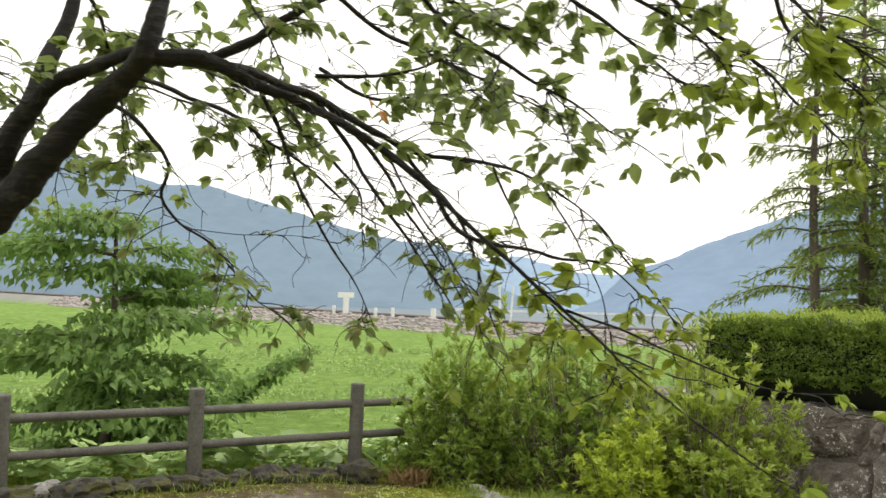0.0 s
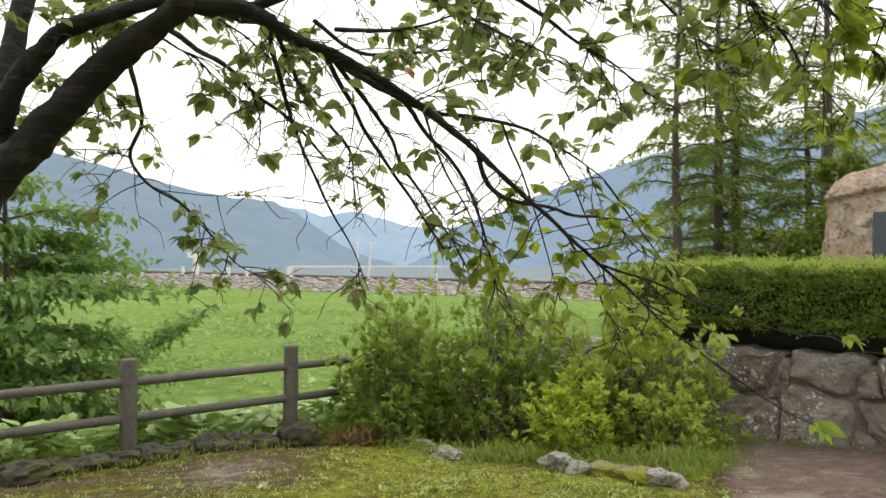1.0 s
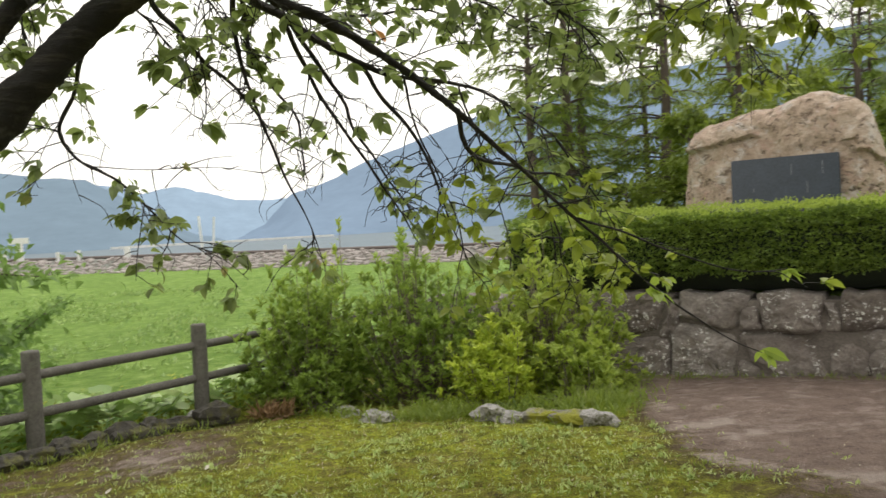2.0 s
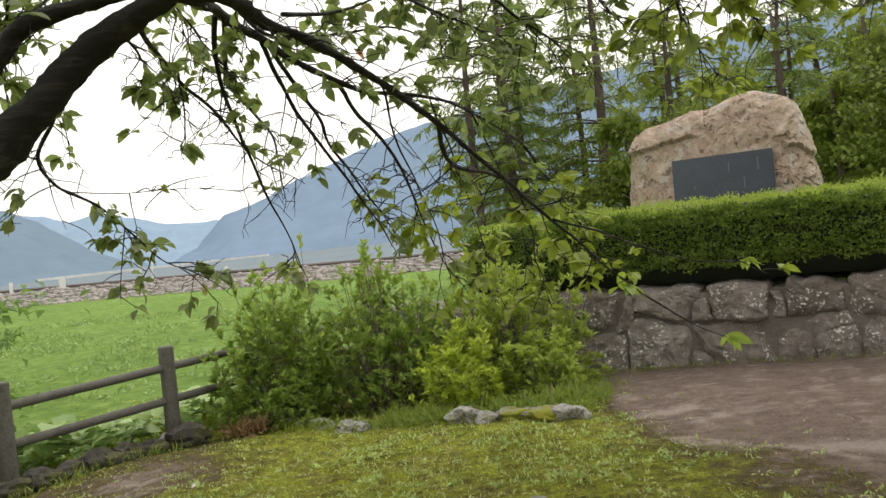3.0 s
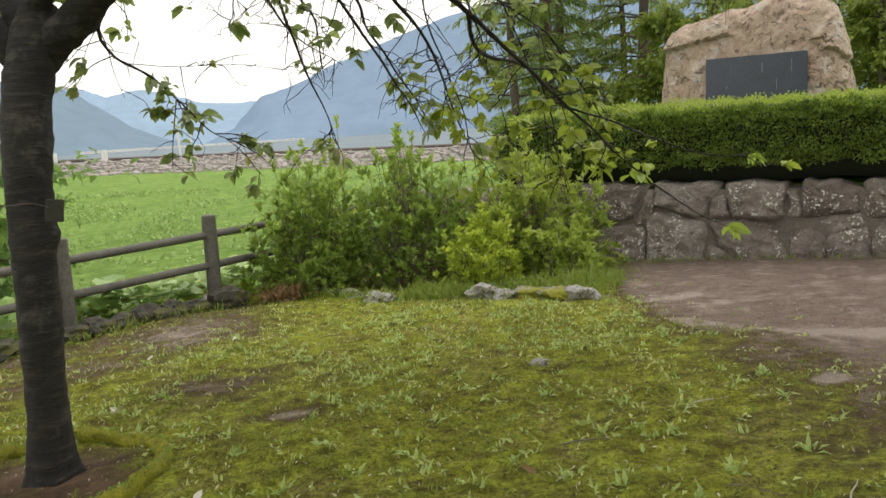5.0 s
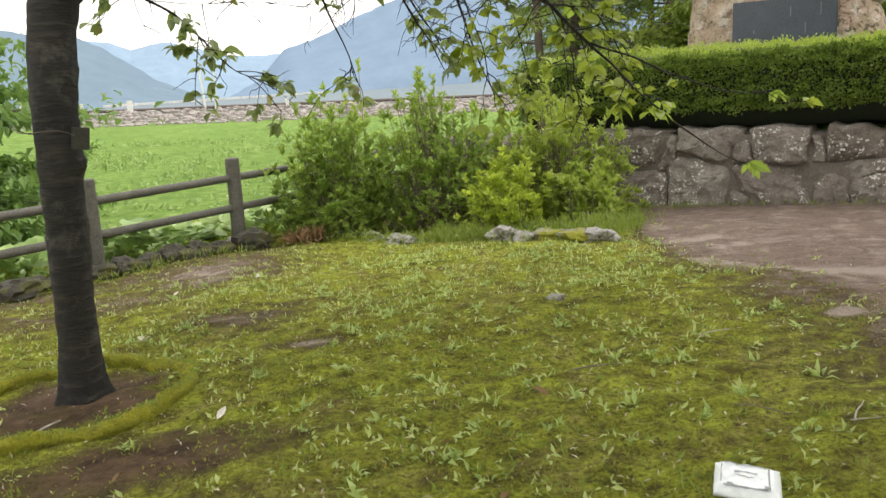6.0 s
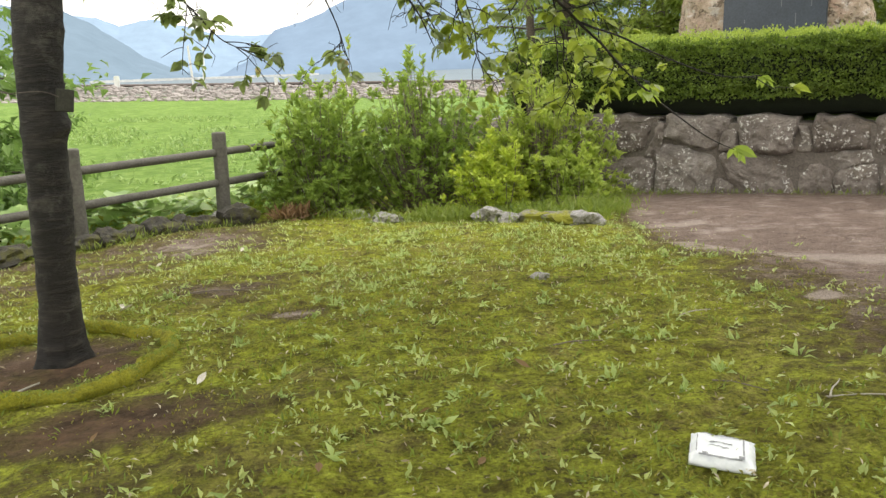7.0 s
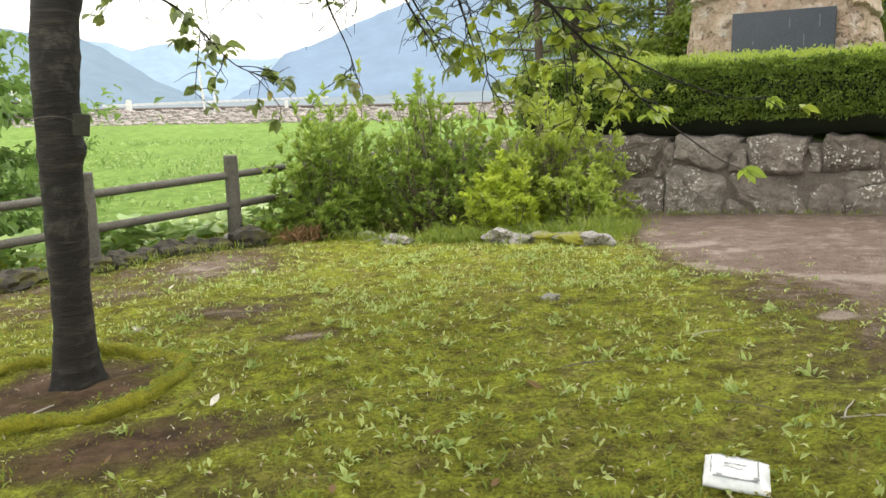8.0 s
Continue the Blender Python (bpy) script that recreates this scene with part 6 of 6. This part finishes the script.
put("grass", "short sparse grass tufts in the moss", tufts(near_lawn, 4, 0.02, 1), 0.045, 0.2, L_GRASS, 0.8, 0.6)
put("moss_tips", "fine yellow-green moss tips", scatter(70000, -4.0, 1.6, 1.7, 7.5, 62, lawn_keep), 0.018, 0.55, leafy("moss_tip", (0.1, 0.1, 0.012), (0.3, 0.28, 0.04), 0.2, 0.8), 0.8, 0.8, stuff="moss")
put("weeds", "small pale broad-leaved weeds in the moss", tufts(scatter(3400, -4.2, 2.2, 1.7, 9.4, 63, lawn_keep), 4, 0.018, 2), 0.043, 0.4, leafy("weed_leaf", (0.16, 0.23, 0.05), (0.52, 0.58, 0.22), 0.35, 0.5), 0.5, 0.75, 0.008, "weeds")
put("grass", "pale thin grass over the moss", tufts(scatter(3600, -4.4, 1.8, 5.6, 9.7, 66, lawn_keep), 4, 0.035, 3), 0.036, 0.17, leafy("pale_grass", (0.25, 0.36, 0.08), (0.6, 0.7, 0.27), 0.4, 0.5), 0.8, 0.5)
put("weeds", "leafy weed rosettes standing in the moss", tufts(scatter(420, -3.2, 1.9, 2.4, 8.0, 68, lawn_keep), 10, 0.018, 4), 0.062, 0.34, leafy("rosette_leaf", (0.13, 0.21, 0.04), (0.46, 0.55, 0.19), 0.35, 0.45), 0.5, 0.6, 0.0, "weeds", 0.3, 0.35)
put("litter", "bits of straw and dry leaf on the moss", scatter(5000, -4.3, 2.6, 1.7, 9.8, 64, lambda x, y: 0.8 - 0.65 * np.clip(cover(x, y)[:, 0], 0, 1)), 0.03, 0.3, leafy("straw", (0.28, 0.22, 0.13), (0.6, 0.54, 0.4), 0.1, 0.8), 0.02, 0.7, 0.012, "leaf litter")


def along(points, n, reach, seed):
    r = np.random.default_rng(seed)
    ln = smooth_line(points, 12)
    return ln[r.integers(0, len(ln), n)] + r.normal(0, reach, (n, 2))


put("grass", "tall soft grass along the edging stones", along(((-1.5, 10.3), (-0.6, 9.2), (0.3, 8.6), (1.3, 7.9), (1.9, 8.7), (2.5, 9.9)), 1500, 0.15, 5), 0.15, 0.09, L_GRASS, 1.0, 0.35, droop=0.4)
put("grass", "tall soft grass along the edging stones", along(((-0.2, 9.1), (0.4, 8.75), (1.3, 8.35), (1.7, 8.6)), 1100, 0.12, 6), 0.2, 0.08, L_GRASS, 1.0, 0.35, droop=0.4)
put("grass", "grass along the fence stones", along(((-2.0, 10.1), (-2.9, 9.5), (-3.7, 8.8), (-4.6, 8.1)), 500, 0.14, 7), 0.12, 0.1, L_GRASS, 1.0, 0.4, droop=0.4)
put("grass", "weedy grass at the foot of the stone wall", along(((2.6, 10.2), (2.9, 9.8), (3.4, 9.4), (4.3, 8.4), (5.5, 7.1)), 380, 0.1, 8), 0.09, 0.11, L_GRASS, 1.0, 0.45)
put("dead_weeds", "withered red-brown weeds beside the fence post", along(((-1.68, 10.0), (-1.45, 9.85)), 210, 0.08, 9), 0.19, 0.14, L_RUST, 0.8, 0.5, 0.03, "weeds")


def build_butterbur():
    """Broad round leaves on stalks, behind the fence."""
    r = np.random.default_rng(77)
    verts, faces = [], []
    for _ in range(760):
        d = r.uniform(-1.9, 5.5)
        off = abs(r.normal(0.1, 0.75)) + 0.12
        p = FENCE_A + FENCE_DIR * d + np.array((-0.602, 0.798)) * off
        h = r.uniform(0.08, 0.34)
        z = float(land(*p)) + h + 0.1
        R = r.uniform(0.07, 0.16)
        t = r.normal(0, 0.3, 2)
        a0 = r.uniform(0, 6.28)
        b = len(verts)
        verts.append((p[0], p[1], z - 0.02))
        for k in range(10):
            a = a0 + 2 * math.pi * k / 10 * 0.94
            q = R * (1 + 0.12 * math.sin(3 * a + a0))
            x, y = q * math.cos(a), q * math.sin(a)
            verts.append((p[0] + x, p[1] + y, z + x * t[0] + y * t[1] + 0.012 * math.sin(5 * a)))
        faces += [(b, b + 1 + k, b + 2 + k) for k in range(9)]
    thing("butterbur", "broad round pale green leaves behind the fence", "ground cover", data=mesh("butterbur", verts, faces, L_BUTTERBUR, smooth=True), kind="stuff")


build_butterbur()


def meadow_z(p):
    return land(p[:, 0], p[:, 1])


def build_yellow_weeds():
    r = np.random.default_rng(71)
    d, off = r.uniform(-1.5, 5.5, 900), 0.3 + 2.6 * r.random(900) ** 1.4
    p = FENCE_A + FENCE_DIR * d[:, None] + np.array((-0.602, 0.798)) * off[:, None]
    p = p[r.random(900) < np.clip(patchy(p[:, 0], p[:, 1], 1.3, 4), 0, 1)]
    p = np.repeat(p, 7, 0) + r.normal(0, 0.05, (len(p) * 7, 2))
    z = meadow_z(p) + r.uniform(0, 0.22, len(p))
    thing("yellow_weeds", "yellowish leafy weeds behind the log fence", "weeds",
          data=leaves("yellow_weeds", np.column_stack([p, z]), np.tile((0, 0, 0.5), (len(p), 1)), 0.09, 0.5, leafy("yellow_weed", (0.16, 0.24, 0.03), (0.5, 0.5, 0.1), 0.4, 0.5), spread=0.7), kind="stuff")


build_yellow_weeds()


def build_meadow_weeds():
    r = np.random.default_rng(70)
    p = np.column_stack([r.uniform(-22, 6, 15000), 10.5 + 20 * r.random(15000) ** 1.3])
    beyond = (p[:, 0] - FENCE_A[0]) * FENCE_DIR[1] - (p[:, 1] - FENCE_A[1]) * FENCE_DIR[0]
    p = p[(beyond > 0.5) & (r.random(len(p)) < np.clip(2.5 * patchy(p[:, 0], p[:, 1], 0.45, 8) - 1.1, 0.03, 0.8))]
    p = np.repeat(p, 3, 0) + r.normal(0, 0.06, (len(p) * 3, 2))
    z = meadow_z(p)
    thing("meadow_weeds", "coarse leafy weeds scattered over the green meadow", "weeds",
          data=leaves("meadow_weeds", np.column_stack([p, z]), np.tile((0, 0, 0.7), (len(p), 1)), 0.15, 0.42, leafy("meadow_leaf", (0.1, 0.2, 0.04), (0.36, 0.47, 0.16), 0.3, 0.5), spread=0.7), kind="stuff")


build_meadow_weeds()
